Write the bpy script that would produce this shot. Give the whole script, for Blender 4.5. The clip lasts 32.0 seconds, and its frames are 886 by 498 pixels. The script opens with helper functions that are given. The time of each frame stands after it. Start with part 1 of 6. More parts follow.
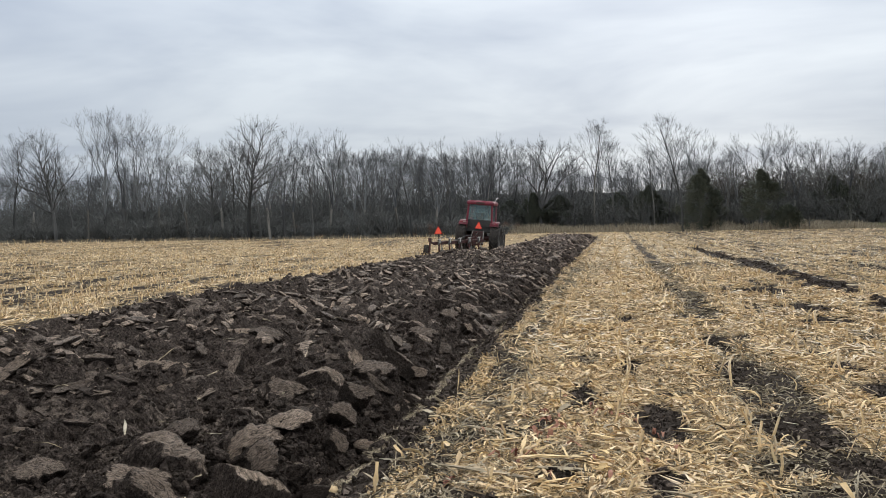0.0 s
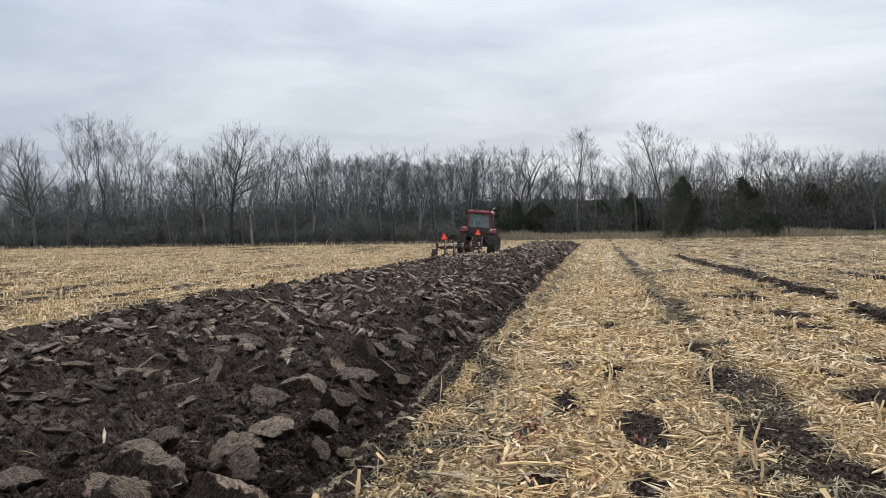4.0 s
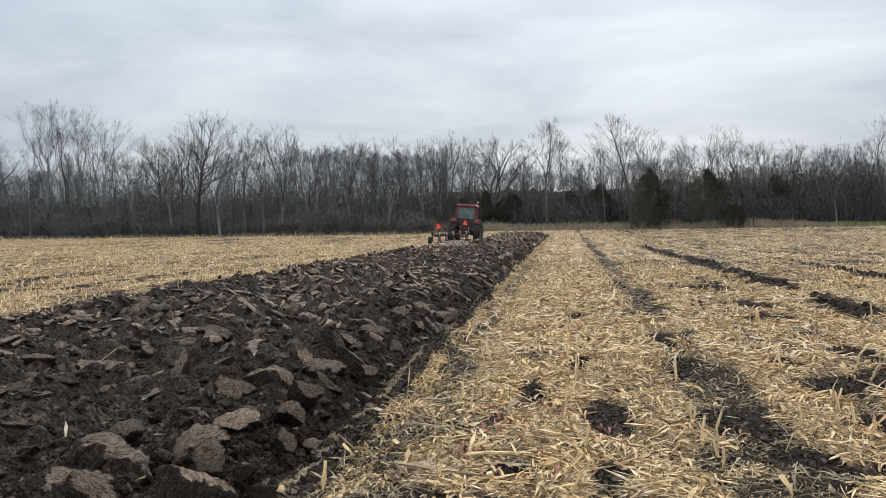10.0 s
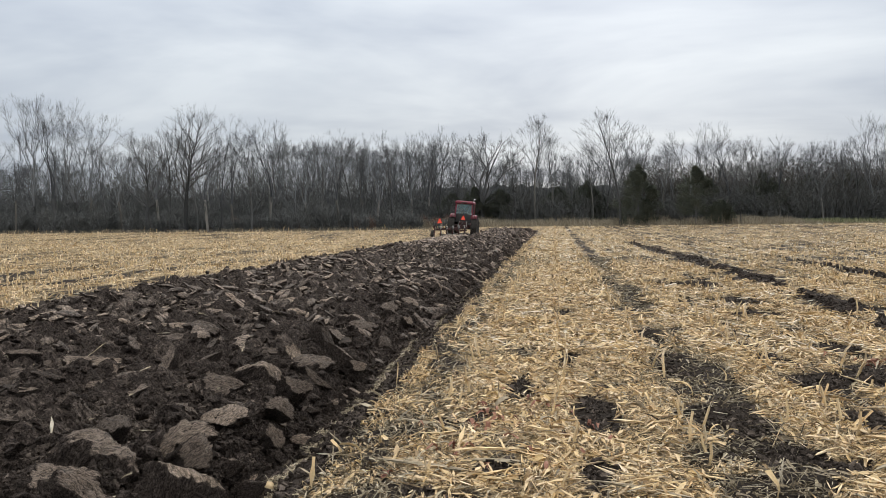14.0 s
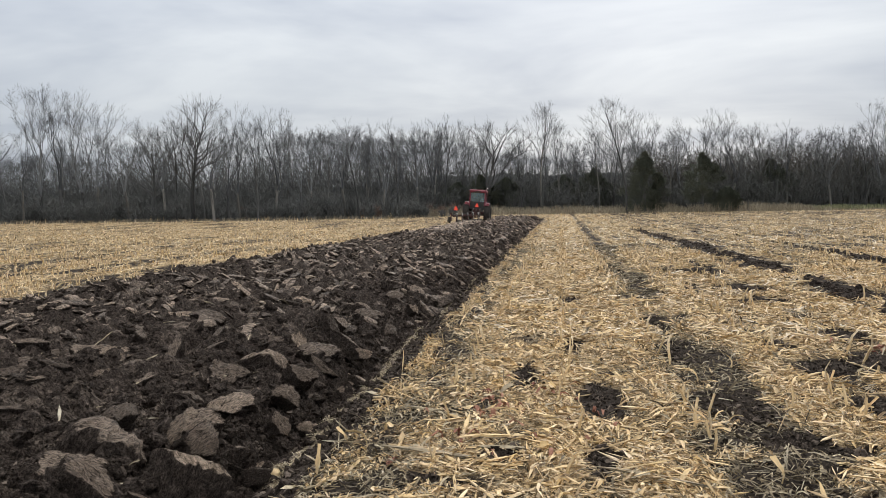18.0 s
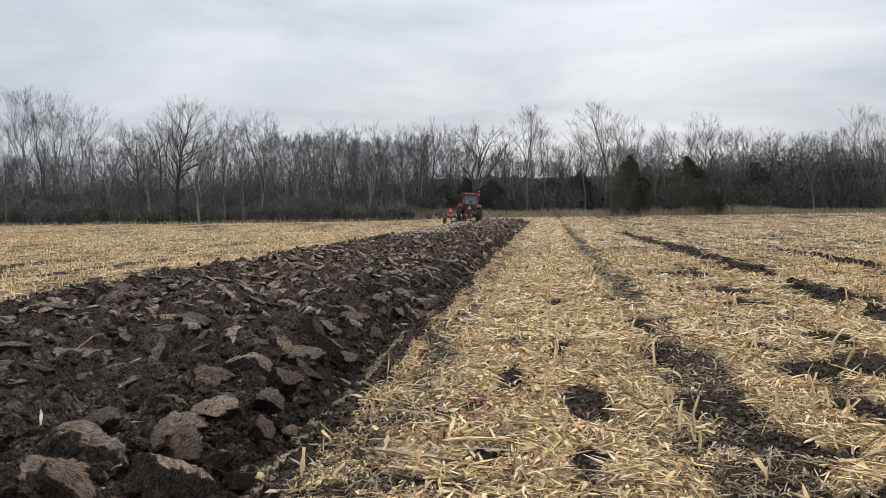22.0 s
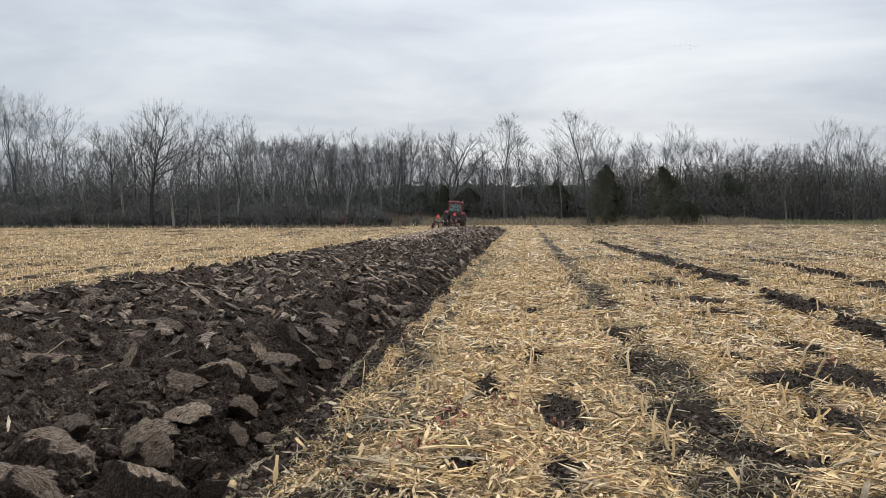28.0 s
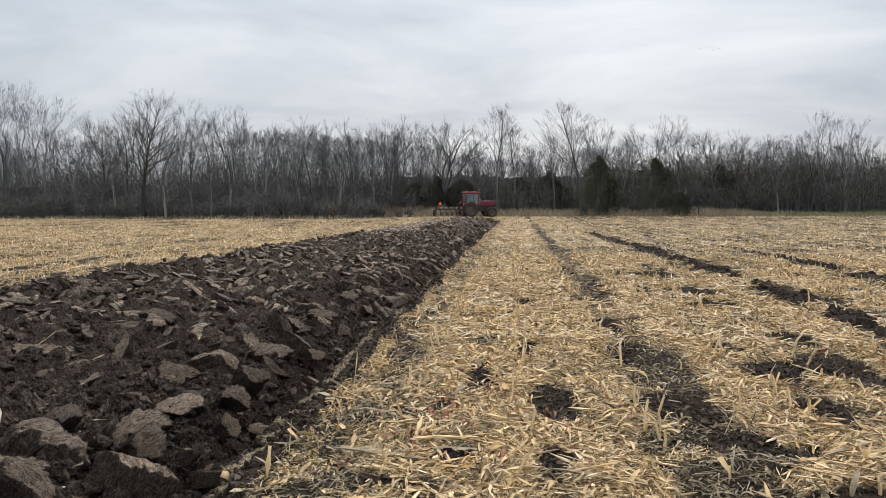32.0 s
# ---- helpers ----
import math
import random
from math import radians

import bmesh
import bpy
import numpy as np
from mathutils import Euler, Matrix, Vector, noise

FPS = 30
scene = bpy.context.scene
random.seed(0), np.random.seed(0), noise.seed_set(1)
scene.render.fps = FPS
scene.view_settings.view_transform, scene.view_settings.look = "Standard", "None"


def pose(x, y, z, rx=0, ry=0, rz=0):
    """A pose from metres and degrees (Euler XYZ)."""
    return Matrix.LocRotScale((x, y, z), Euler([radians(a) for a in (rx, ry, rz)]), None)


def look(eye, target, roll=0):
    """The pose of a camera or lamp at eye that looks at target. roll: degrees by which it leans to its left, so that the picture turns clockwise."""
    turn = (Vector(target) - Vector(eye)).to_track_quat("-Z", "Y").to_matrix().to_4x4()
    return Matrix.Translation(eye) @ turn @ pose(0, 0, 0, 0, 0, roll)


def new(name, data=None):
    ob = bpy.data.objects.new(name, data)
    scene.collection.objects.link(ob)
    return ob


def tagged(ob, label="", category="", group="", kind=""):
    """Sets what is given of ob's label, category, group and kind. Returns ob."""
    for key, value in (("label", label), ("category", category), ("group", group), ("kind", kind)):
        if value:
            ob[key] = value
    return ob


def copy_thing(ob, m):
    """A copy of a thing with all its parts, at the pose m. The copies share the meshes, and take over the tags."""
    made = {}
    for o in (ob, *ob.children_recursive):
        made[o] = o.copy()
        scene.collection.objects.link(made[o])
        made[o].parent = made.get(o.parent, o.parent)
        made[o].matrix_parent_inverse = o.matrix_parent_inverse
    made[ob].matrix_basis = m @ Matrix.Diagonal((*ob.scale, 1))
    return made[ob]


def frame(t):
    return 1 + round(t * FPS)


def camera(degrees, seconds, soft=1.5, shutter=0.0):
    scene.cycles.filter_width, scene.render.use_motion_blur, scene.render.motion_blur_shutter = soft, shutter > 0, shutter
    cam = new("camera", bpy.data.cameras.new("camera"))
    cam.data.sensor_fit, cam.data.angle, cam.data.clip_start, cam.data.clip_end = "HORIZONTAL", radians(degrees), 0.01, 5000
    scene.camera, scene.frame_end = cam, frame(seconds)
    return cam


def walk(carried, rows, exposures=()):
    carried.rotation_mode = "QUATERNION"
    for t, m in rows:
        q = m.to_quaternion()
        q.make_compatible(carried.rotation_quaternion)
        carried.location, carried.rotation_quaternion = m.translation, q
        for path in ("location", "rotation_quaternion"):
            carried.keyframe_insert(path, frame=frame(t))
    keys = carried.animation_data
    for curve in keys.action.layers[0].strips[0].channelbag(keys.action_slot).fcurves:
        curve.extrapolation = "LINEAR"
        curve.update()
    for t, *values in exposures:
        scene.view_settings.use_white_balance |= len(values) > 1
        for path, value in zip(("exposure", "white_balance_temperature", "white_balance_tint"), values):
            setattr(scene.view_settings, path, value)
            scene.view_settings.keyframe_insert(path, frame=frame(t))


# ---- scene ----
# camera: seconds, place, tilt, turn to the left, lean
cam = camera(57.9, 32.0, soft=0.9)
PATH = [
    (0.0, -0.022, -0.012, 1.603, -2.25, 12.09, -1.14),
    (0.5, -0.022, -0.010, 1.601, -2.20, 11.87, -1.17),
    (1.0, -0.019, -0.016, 1.603, -2.17, 11.62, -1.10),
    (1.5, -0.023, -0.009, 1.601, -2.21, 11.59, -1.07),
    (2.0, -0.020, -0.006, 1.601, -2.20, 11.54, -1.14),
    (2.5, -0.016, -0.012, 1.603, -1.99, 11.37, -1.23),
    (3.0, -0.015, -0.021, 1.604, -1.80, 11.17, -1.22),
    (3.5, -0.017, -0.018, 1.603, -1.78, 11.00, -1.09),
    (5.5, -0.020, -0.004, 1.603, -1.79, 10.32, -0.89),
    (6.0, -0.020, -0.005, 1.604, -1.81, 9.89, -0.82),
    (6.5, -0.011, -0.003, 1.603, -1.97, 9.51, -0.84),
    (7.0, -0.010, -0.008, 1.604, -2.28, 9.36, -0.83),
    (7.5, -0.009, -0.007, 1.603, -2.58, 9.37, -0.84),
    (8.0, -0.008, -0.007, 1.602, -2.66, 9.34, -0.93),
    (8.5, -0.004, -0.005, 1.601, -2.64, 9.28, -0.96),
    (9.0, -0.004, -0.010, 1.603, -2.52, 9.03, -0.92),
    (9.5, -0.001, -0.009, 1.603, -2.44, 8.83, -0.93),
    (10.0, -0.000, -0.010, 1.603, -2.47, 8.72, -0.92),
    (10.5, -0.002, -0.003, 1.600, -2.51, 8.64, -0.95),
    (11.0, -0.003, -0.009, 1.602, -2.52, 8.55, -0.96),
    (11.5, -0.004, -0.003, 1.601, -2.52, 8.47, -0.92),
    (12.0, -0.006, 0.001, 1.600, -2.54, 8.28, -0.92),
    (12.5, -0.001, -0.002, 1.603, -2.61, 8.10, -0.86),
    (13.0, -0.003, -0.001, 1.600, -2.71, 8.04, -0.80),
    (13.5, 0.002, 0.001, 1.601, -2.78, 8.03, -0.79),
    (14.0, -0.004, 0.000, 1.603, -2.79, 7.92, -0.75),
    (14.5, 0.004, -0.003, 1.600, -2.80, 7.91, -0.79),
    (16.5, 0.004, 0.003, 1.596, -3.74, 8.16, -0.95),
    (17.0, 0.001, 0.004, 1.596, -3.81, 8.31, -0.94),
    (17.5, 0.004, 0.005, 1.597, -3.71, 8.41, -0.96),
    (18.0, 0.008, 0.002, 1.598, -3.62, 8.38, -1.02),
    (18.5, 0.005, 0.006, 1.595, -3.66, 8.35, -0.97),
    (19.0, 0.004, 0.003, 1.598, -3.71, 8.27, -0.95),
    (19.5, 0.006, 0.006, 1.596, -3.69, 8.16, -0.97),
    (20.0, 0.004, 0.009, 1.598, -3.65, 8.01, -0.92),
    (20.5, 0.006, 0.012, 1.595, -3.56, 7.87, -0.93),
    (21.0, 0.007, 0.007, 1.598, -3.49, 7.72, -0.89),
    (21.5, 0.009, 0.004, 1.596, -3.44, 7.64, -0.87),
    (22.0, 0.011, 0.005, 1.598, -3.44, 7.38, -0.88),
    (22.5, 0.010, 0.007, 1.597, -3.40, 7.11, -0.76),
    (23.0, 0.007, 0.007, 1.598, -3.34, 6.91, -0.67),
    (23.5, 0.012, 0.007, 1.600, -3.26, 6.72, -0.66),
    (24.0, 0.012, 0.004, 1.599, -3.21, 6.61, -0.66),
    (24.5, 0.014, 0.001, 1.598, -3.16, 6.59, -0.59),
    (25.0, 0.014, 0.002, 1.599, -3.11, 6.57, -0.59),
    (25.5, 0.014, -0.000, 1.601, -3.04, 6.48, -0.53),
    (27.5, 0.011, 0.004, 1.600, -2.97, 5.84, -0.27),
    (28.0, 0.011, 0.010, 1.600, -2.94, 5.71, -0.22),
    (28.5, 0.015, 0.006, 1.598, -2.88, 5.63, -0.26),
    (29.0, 0.011, 0.007, 1.599, -2.90, 5.54, -0.22),
    (29.5, 0.011, 0.007, 1.599, -3.02, 5.45, -0.24),
    (30.0, 0.014, 0.010, 1.597, -3.18, 5.43, -0.25),
    (30.5, 0.011, 0.010, 1.597, -3.34, 5.43, -0.18),
    (31.0, 0.011, 0.015, 1.594, -3.47, 5.41, -0.16),
    (31.5, 0.013, 0.015, 1.596, -3.56, 5.35, -0.18),
    (32.0, 0.012, 0.015, 1.597, -3.57, 5.21, -0.15),
]
walk(cam, [(t, pose(x, y, z, 90 + tilt, 0, turn) @ pose(0, 0, 0, 0, 0, lean)) for t, x, y, z, tilt, turn, lean in PATH],
     [(0.0, -0.03, 6370, 9), (12.0, -0.03, 6400, 9), (17.0, -0.03, 6580, 10), (25.0, -0.03, 6580, 10), (28.0, -0.03, 6520, 10), (32.0, -0.03, 6570, 10)])

# ---- light: an overcast winter sky, the sun behind thin cloud ahead ----
SUN_AZ, SUN_EL = radians(6), radians(24)


def build_world():
    w = bpy.data.worlds.new("overcast_sky")
    scene.world = w
    w.use_nodes = True
    nt = w.node_tree
    nt.nodes.clear()
    N, L = nt.nodes.new, nt.links.new

    def val(op, a, b=None, c=None):
        n = N("ShaderNodeMath")
        n.operation = op
        for i, v in enumerate((a, b, c)):
            if v is None:
                continue
            if isinstance(v, (int, float)):
                n.inputs[i].default_value = v
            else:
                L(v, n.inputs[i])
        return n.outputs[0]

    tc = N("ShaderNodeTexCoord")
    sep = N("ShaderNodeSeparateXYZ")
    L(tc.outputs["Generated"], sep.inputs[0])
    zz = val("MAXIMUM", sep.outputs[2], 0.0)
    k = val("ADD", zz, 0.16)
    comb = N("ShaderNodeCombineXYZ")
    L(val("DIVIDE", sep.outputs[0], k), comb.inputs[0])
    L(val("DIVIDE", sep.outputs[1], k), comb.inputs[1])
    mp = N("ShaderNodeMapping")
    mp.inputs["Scale"].default_value = (0.8, 1.0, 1)
    mp.inputs["Rotation"].default_value = (0, 0, radians(12))
    mp.inputs["Location"].default_value = (0.35, 0.2, 0)
    L(comb.outputs[0], mp.inputs[0])
    n1 = N("ShaderNodeTexNoise")
    n1.inputs["Scale"].default_value = 0.9
    n1.inputs["Detail"].default_value = 5
    n1.inputs["Roughness"].default_value = 0.52
    n1.inputs["Distortion"].default_value = 0.35
    L(mp.outputs[0], n1.inputs["Vector"])
    ramp = N("ShaderNodeValToRGB")
    ramp.color_ramp.elements[0].position, ramp.color_ramp.elements[0].color = 0.36, (0.515, 0.572, 0.668, 1)
    ramp.color_ramp.elements[1].position, ramp.color_ramp.elements[1].color = 0.62, (0.785, 0.836, 0.892, 1)
    L(n1.outputs["Fac"], ramp.inputs[0])
    # the glow of the hidden sun
    sd = N("ShaderNodeVectorMath")
    sd.operation = "DOT_PRODUCT"
    L(tc.outputs["Generated"], sd.inputs[0])
    g = (math.sin(SUN_AZ) * math.cos(radians(11)), math.cos(SUN_AZ) * math.cos(radians(11)), math.sin(radians(11)))
    sd.inputs[1].default_value = g
    glow = val("MULTIPLY", val("POWER", val("MAXIMUM", sd.outputs["Value"], 0.0), 30.0), 0.12)
    # an overcast dome is brightest overhead
    dome = val("ADD", val("MULTIPLY", val("POWER", zz, 1.5), 2.2), 0.815)
    gain = val("ADD", dome, glow)
    # thick cloud overhead is neutral, thin cloud low down is bluish
    white = N("ShaderNodeMix")
    white.data_type = "RGBA"
    L(val("MINIMUM", val("MAXIMUM", val("MULTIPLY_ADD", zz, 1.6, -0.45), 0.0), 0.9), white.inputs["Factor"])
    L(ramp.outputs[0], white.inputs["A"])
    white.inputs["B"].default_value = (0.71, 0.69, 0.675, 1)
    mul = N("ShaderNodeVectorMath")
    mul.operation = "SCALE"
    L(white.outputs["Result"], mul.inputs[0])
    L(gain, mul.inputs["Scale"])
    sky = N("ShaderNodeTexSky")
    sky.sky_type, sky.sun_disc = "NISHITA", False
    sky.sun_elevation, sky.sun_rotation = SUN_EL, SUN_AZ
    clear = N("ShaderNodeVectorMath")
    clear.operation = "SCALE"
    L(sky.outputs[0], clear.inputs[0])
    clear.inputs["Scale"].default_value = 0.1
    mix = N("ShaderNodeMix")
    mix.data_type = "RGBA"
    mix.inputs["Factor"].default_value = 0.95
    L(clear.outputs[0], mix.inputs["A"])
    L(mul.outputs[0], mix.inputs["B"])
    bg = N("ShaderNodeBackground")
    L(mix.outputs["Result"], bg.inputs[0])
    out = N("ShaderNodeOutputWorld")
    L(bg.outputs[0], out.inputs[0])


build_world()
sun = new("sun", bpy.data.lights.new("sun", "SUN"))
sun.data.energy, sun.data.angle, sun.data.color = 1.5, radians(35), (1.0, 0.96, 0.9)
sun.matrix_world = look((0, 0, 0), (-math.sin(SUN_AZ) * math.cos(SUN_EL), -math.cos(SUN_AZ) * math.cos(SUN_EL), -math.sin(SUN_EL)))


# ---- materials ----
def ramp_node(nt, stops, src):
    r = nt.nodes.new("ShaderNodeValToRGB")
    els = r.color_ramp.elements
    while len(els) < len(stops):
        els.new(0.5)
    for e, (p, c) in zip(els, stops):
        e.position, e.color = p, (*c, 1)
    nt.links.new(src, r.inputs[0])
    return r.outputs[0]


def noise_node(nt, scale, detail=4, rough=0.55, vec=None, stretch=None):
    n = nt.nodes.new("ShaderNodeTexNoise")
    n.inputs["Scale"].default_value, n.inputs["Detail"].default_value, n.inputs["Roughness"].default_value = scale, detail, rough
    if vec is None:
        g = nt.nodes.new("ShaderNodeTexCoord")
        vec = g.outputs["Object"]
    if stretch:
        m = nt.nodes.new("ShaderNodeMapping")
        m.inputs["Scale"].default_value = stretch
        nt.links.new(vec, m.inputs[0])
        vec = m.outputs[0]
    nt.links.new(vec, n.inputs["Vector"])
    return n.outputs["Fac"]


def mixed(nt, fac, a, b, mode="MIX"):
    m = nt.nodes.new("ShaderNodeMix")
    m.data_type, m.blend_type = "RGBA", mode
    for sock, v in (("Factor", fac), ("A", a), ("B", b)):
        s = m.inputs[sock]
        if isinstance(v, (int, float)):
            s.default_value = v
        elif isinstance(v, tuple):
            s.default_value = (*v, 1)
        else:
            nt.links.new(v, s)
    return m.outputs["Result"]


def material(name, stops, scale=8, rough=0.8, metal=0.0, bump=0.0, bump_scale=40, fine=None, per="", detail=5, spec=0.5, stretch=None, tint=None, crumb_shade=False, hues=()):
    """Noise-driven colour over stops, a second finer grain, bump; per: 'island' or 'object' shifts the colour piece by piece."""
    m = bpy.data.materials.new(name)
    m.use_nodes = True
    nt = m.node_tree
    b = nt.nodes["Principled BSDF"]
    big = noise_node(nt, scale, detail, stretch=stretch)
    src = big
    if per:
        if per == "island":
            r = nt.nodes.new("ShaderNodeNewGeometry").outputs["Random Per Island"]
        else:
            r = nt.nodes.new("ShaderNodeObjectInfo").outputs["Random"]
        a = nt.nodes.new("ShaderNodeMath")
        a.operation = "MULTIPLY_ADD"
        nt.links.new(big, a.inputs[0])
        a.inputs[1].default_value = 0.5
        s = nt.nodes.new("ShaderNodeMath")
        s.operation = "MULTIPLY_ADD"
        nt.links.new(r, s.inputs[0])
        s.inputs[1].default_value, s.inputs[2].default_value = 0.8, -0.15
        nt.links.new(s.outputs[0], a.inputs[2])
        src = a.outputs[0]
    col = ramp_node(nt, stops, src)
    if fine:
        # soil gets a harder, darker grain: shade between its crumbs, put into the colour
        grain = [(0.42, (0.14, 0.14, 0.14)), (0.57, (1, 1, 1))] if crumb_shade else [(0.35, (0.25, 0.25, 0.25)), (0.65, (1, 1, 1))]
        col = mixed(nt, fine, col, ramp_node(nt, grain, noise_node(nt, bump_scale * 0.7, 6 if crumb_shade else 3, 0.7 if crumb_shade else 0.55)), "MULTIPLY")
    if hues:
        # a second lot by the piece picks its hue
        lot = nt.nodes.new("ShaderNodeMath")
        lot.operation = "MULTIPLY"
        nt.links.new(r, lot.inputs[0])
        lot.inputs[1].default_value = 87.31
        frac = nt.nodes.new("ShaderNodeMath")
        frac.operation = "FRACT"
        nt.links.new(lot.outputs[0], frac.inputs[0])
        col = mixed(nt, 1.0, col, ramp_node(nt, [(i / (len(hues) - 1), h) for i, h in enumerate(hues)], frac.outputs[0]), "MULTIPLY")
    if tint:
        col = mixed(nt, 1.0, col, ramp_node(nt, [(0.38, tint[0]), (0.62, tint[1])], noise_node(nt, tint[2], 4, 0.6)), "MULTIPLY")
    nt.links.new(col, b.inputs["Base Color"])
    b.inputs["Roughness"].default_value, b.inputs["Metallic"].default_value = rough, metal
    b.inputs["Specular IOR Level"].default_value = spec
    if bump:
        bp = nt.nodes.new("ShaderNodeBump")
        bp.inputs["Strength"].default_value, bp.inputs["Distance"].default_value = bump, 0.03
        nt.links.new(noise_node(nt, bump_scale, 6, 0.65), bp.inputs["Height"])
        nt.links.new(bp.outputs[0], b.inputs["Normal"])
    return m




def soil(name, size):
    return material(name, [(0.3, (0.048, 0.0382, 0.0325)), (0.55, (0.127, 0.101, 0.085)), (0.76, (0.29, 0.232, 0.196))], 9 * size, 0.95, bump=1.0, bump_scale=34 * size, fine=0.85, spec=0.06, detail=7, crumb_shade=True)


CRUMB = material("crumbled_soil", [(0.15, (0.026, 0.0208, 0.017)), (0.6, (0.070, 0.0563, 0.046)), (0.95, (0.18, 0.146, 0.12))], 14, 0.95, bump=0.6, bump_scale=60, per="island", spec=0.08)
STRAW = material("dry_corn_residue", [(0.05, (0.10, 0.078, 0.055)), (0.20, (0.40, 0.315, 0.21)), (0.42, (0.66, 0.53, 0.34)), (0.72, (0.79, 0.67, 0.475)), (0.95, (0.93, 0.84, 0.66))], 20, 0.75, per="island", fine=0.2, bump_scale=130, spec=0.2,
                 tint=((1.0, 0.95, 0.85), (1.0, 0.99, 1.0), 1.7), hues=((0.80, 0.77, 0.75), (1.0, 0.92, 0.74), (1.0, 0.98, 0.97), (0.98, 0.89, 0.79), (1.0, 0.94, 0.80), (0.94, 0.91, 0.88)))
HUSK = material("grey_corn_leaves", [(0.05, (0.06, 0.050, 0.036)), (0.4, (0.27, 0.225, 0.16)), (0.7, (0.52, 0.455, 0.34)), (0.95, (0.74, 0.67, 0.53))], 20, 0.8, per="island", fine=0.4, bump_scale=130, spec=0.1, hues=((0.75, 0.76, 0.78), (1.0, 0.96, 0.86), (0.9, 0.88, 0.86)))
BLEACHED = material("bleached_corn_residue", [(0.05, (0.12, 0.098, 0.074)), (0.25, (0.46, 0.385, 0.285)), (0.5, (0.70, 0.60, 0.46)), (0.75, (0.83, 0.75, 0.61)), (0.95, (0.95, 0.90, 0.78))], 20, 0.75, per="island", fine=0.2, bump_scale=130, spec=0.2)
REDHUSK = material("reddish_stalk_bits", [(0.1, (0.20, 0.075, 0.05)), (0.9, (0.42, 0.22, 0.14))], 20, 0.7, per="island")
BARK = material("grey_bark", [(0.3, (0.075, 0.076, 0.075)), (0.7, (0.15, 0.15, 0.146))], 3, 0.95, fine=0.4, bump_scale=12, per="object", spec=0.1)
DARKBARK = material("dark_bark", [(0.3, (0.052, 0.053, 0.055)), (0.7, (0.10, 0.10, 0.10))], 3, 0.95, fine=0.4, bump_scale=12, per="object", spec=0.1)
PALEBARK = material("pale_bark", [(0.3, (0.149, 0.140, 0.124)), (0.7, (0.299, 0.282, 0.253))], 3, 0.95, fine=0.4, bump_scale=12, per="object", spec=0.2)
TWIG = material("bare_twigs", [(0.3, (0.092, 0.096, 0.101)), (0.7, (0.170, 0.175, 0.180))], 2, 0.95, per="object", spec=0.1)
BRUSH = material("bare_brush", [(0.1, (0.085, 0.087, 0.083)), (0.6, (0.121, 0.124, 0.119)), (0.95, (0.160, 0.163, 0.157))], 0.3, 0.95, per="island", spec=0.1)
REDBRUSH = material("reddish_brush", [(0.1, (0.12, 0.085, 0.07)), (0.6, (0.18, 0.13, 0.105)), (0.95, (0.24, 0.18, 0.145))], 0.3, 0.95, per="island", spec=0.1)
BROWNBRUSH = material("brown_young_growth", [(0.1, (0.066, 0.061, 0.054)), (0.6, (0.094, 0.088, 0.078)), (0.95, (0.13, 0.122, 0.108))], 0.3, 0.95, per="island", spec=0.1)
GREENGRASS = material("green_winter_grass", [(0.05, (0.10, 0.11, 0.06)), (0.5, (0.19, 0.20, 0.11)), (0.95, (0.33, 0.33, 0.20))], 0.5, 0.9, per="island", spec=0.1)
CEDAR = material("dark_cedar_needles", [(0.1, (0.100, 0.110, 0.088)), (0.6, (0.118, 0.128, 0.102)), (0.95, (0.136, 0.144, 0.115))], 0.6, 1.0, per="island", spec=0.0)
GRASS = material("dead_grass", [(0.05, (0.12, 0.104, 0.076)), (0.5, (0.26, 0.225, 0.165)), (0.95, (0.44, 0.385, 0.285))], 0.5, 0.9, per="island", spec=0.1)
# the haze over the far wood is put into its paler, bluish colour
HAZEDWOOD = material("hazed_far_wood", [(0.3, (0.115, 0.12, 0.128)), (0.7, (0.18, 0.186, 0.194))], 0.15, 1.0, fine=0.5, bump_scale=1.5, spec=0.0)


def field_material():
    """Dark soil under a felt of chopped corn residue; the residue lies as thick as the mesh says."""
    m = bpy.data.materials.new("stubble_field")
    m.use_nodes = True
    nt = m.node_tree
    b = nt.nodes["Principled BSDF"]
    soil = ramp_node(nt, [(0.38, (0.008, 0.0064, 0.0052)), (0.62, (0.062, 0.050, 0.041))], noise_node(nt, 38, 8, 0.75))
    straw = ramp_node(nt, [(0.40, (0.035, 0.027, 0.018)), (0.51, (0.32, 0.24, 0.138)), (0.66, (0.66, 0.515, 0.315))], noise_node(nt, 30, 8, 0.78, stretch=(1, 0.6, 1)))
    lies = nt.nodes.new("ShaderNodeAttribute")
    lies.attribute_name = "residue"
    small = noise_node(nt, 6, 6, 0.7, stretch=(1, 0.7, 1))
    a = nt.nodes.new("ShaderNodeMath")
    a.operation = "MULTIPLY_ADD"
    nt.links.new(small, a.inputs[0])
    a.inputs[1].default_value = 0.7
    nt.links.new(lies.outputs["Fac"], a.inputs[2])
    over = ramp_node(nt, [(0.62, (0, 0, 0)), (0.95, (1, 1, 1))], a.outputs[0])
    nt.links.new(mixed(nt, over, soil, straw), b.inputs["Base Color"])
    b.inputs["Roughness"].default_value = 0.95
    b.inputs["Specular IOR Level"].default_value = 0.05
    bp = nt.nodes.new("ShaderNodeBump")
    bp.inputs["Strength"].default_value, bp.inputs["Distance"].default_value = 0.8, 0.03
    nt.links.new(noise_node(nt, 30, 6, 0.7), bp.inputs["Height"])
    nt.links.new(bp.outputs[0], b.inputs["Normal"])
    return m


FIELD = field_material()


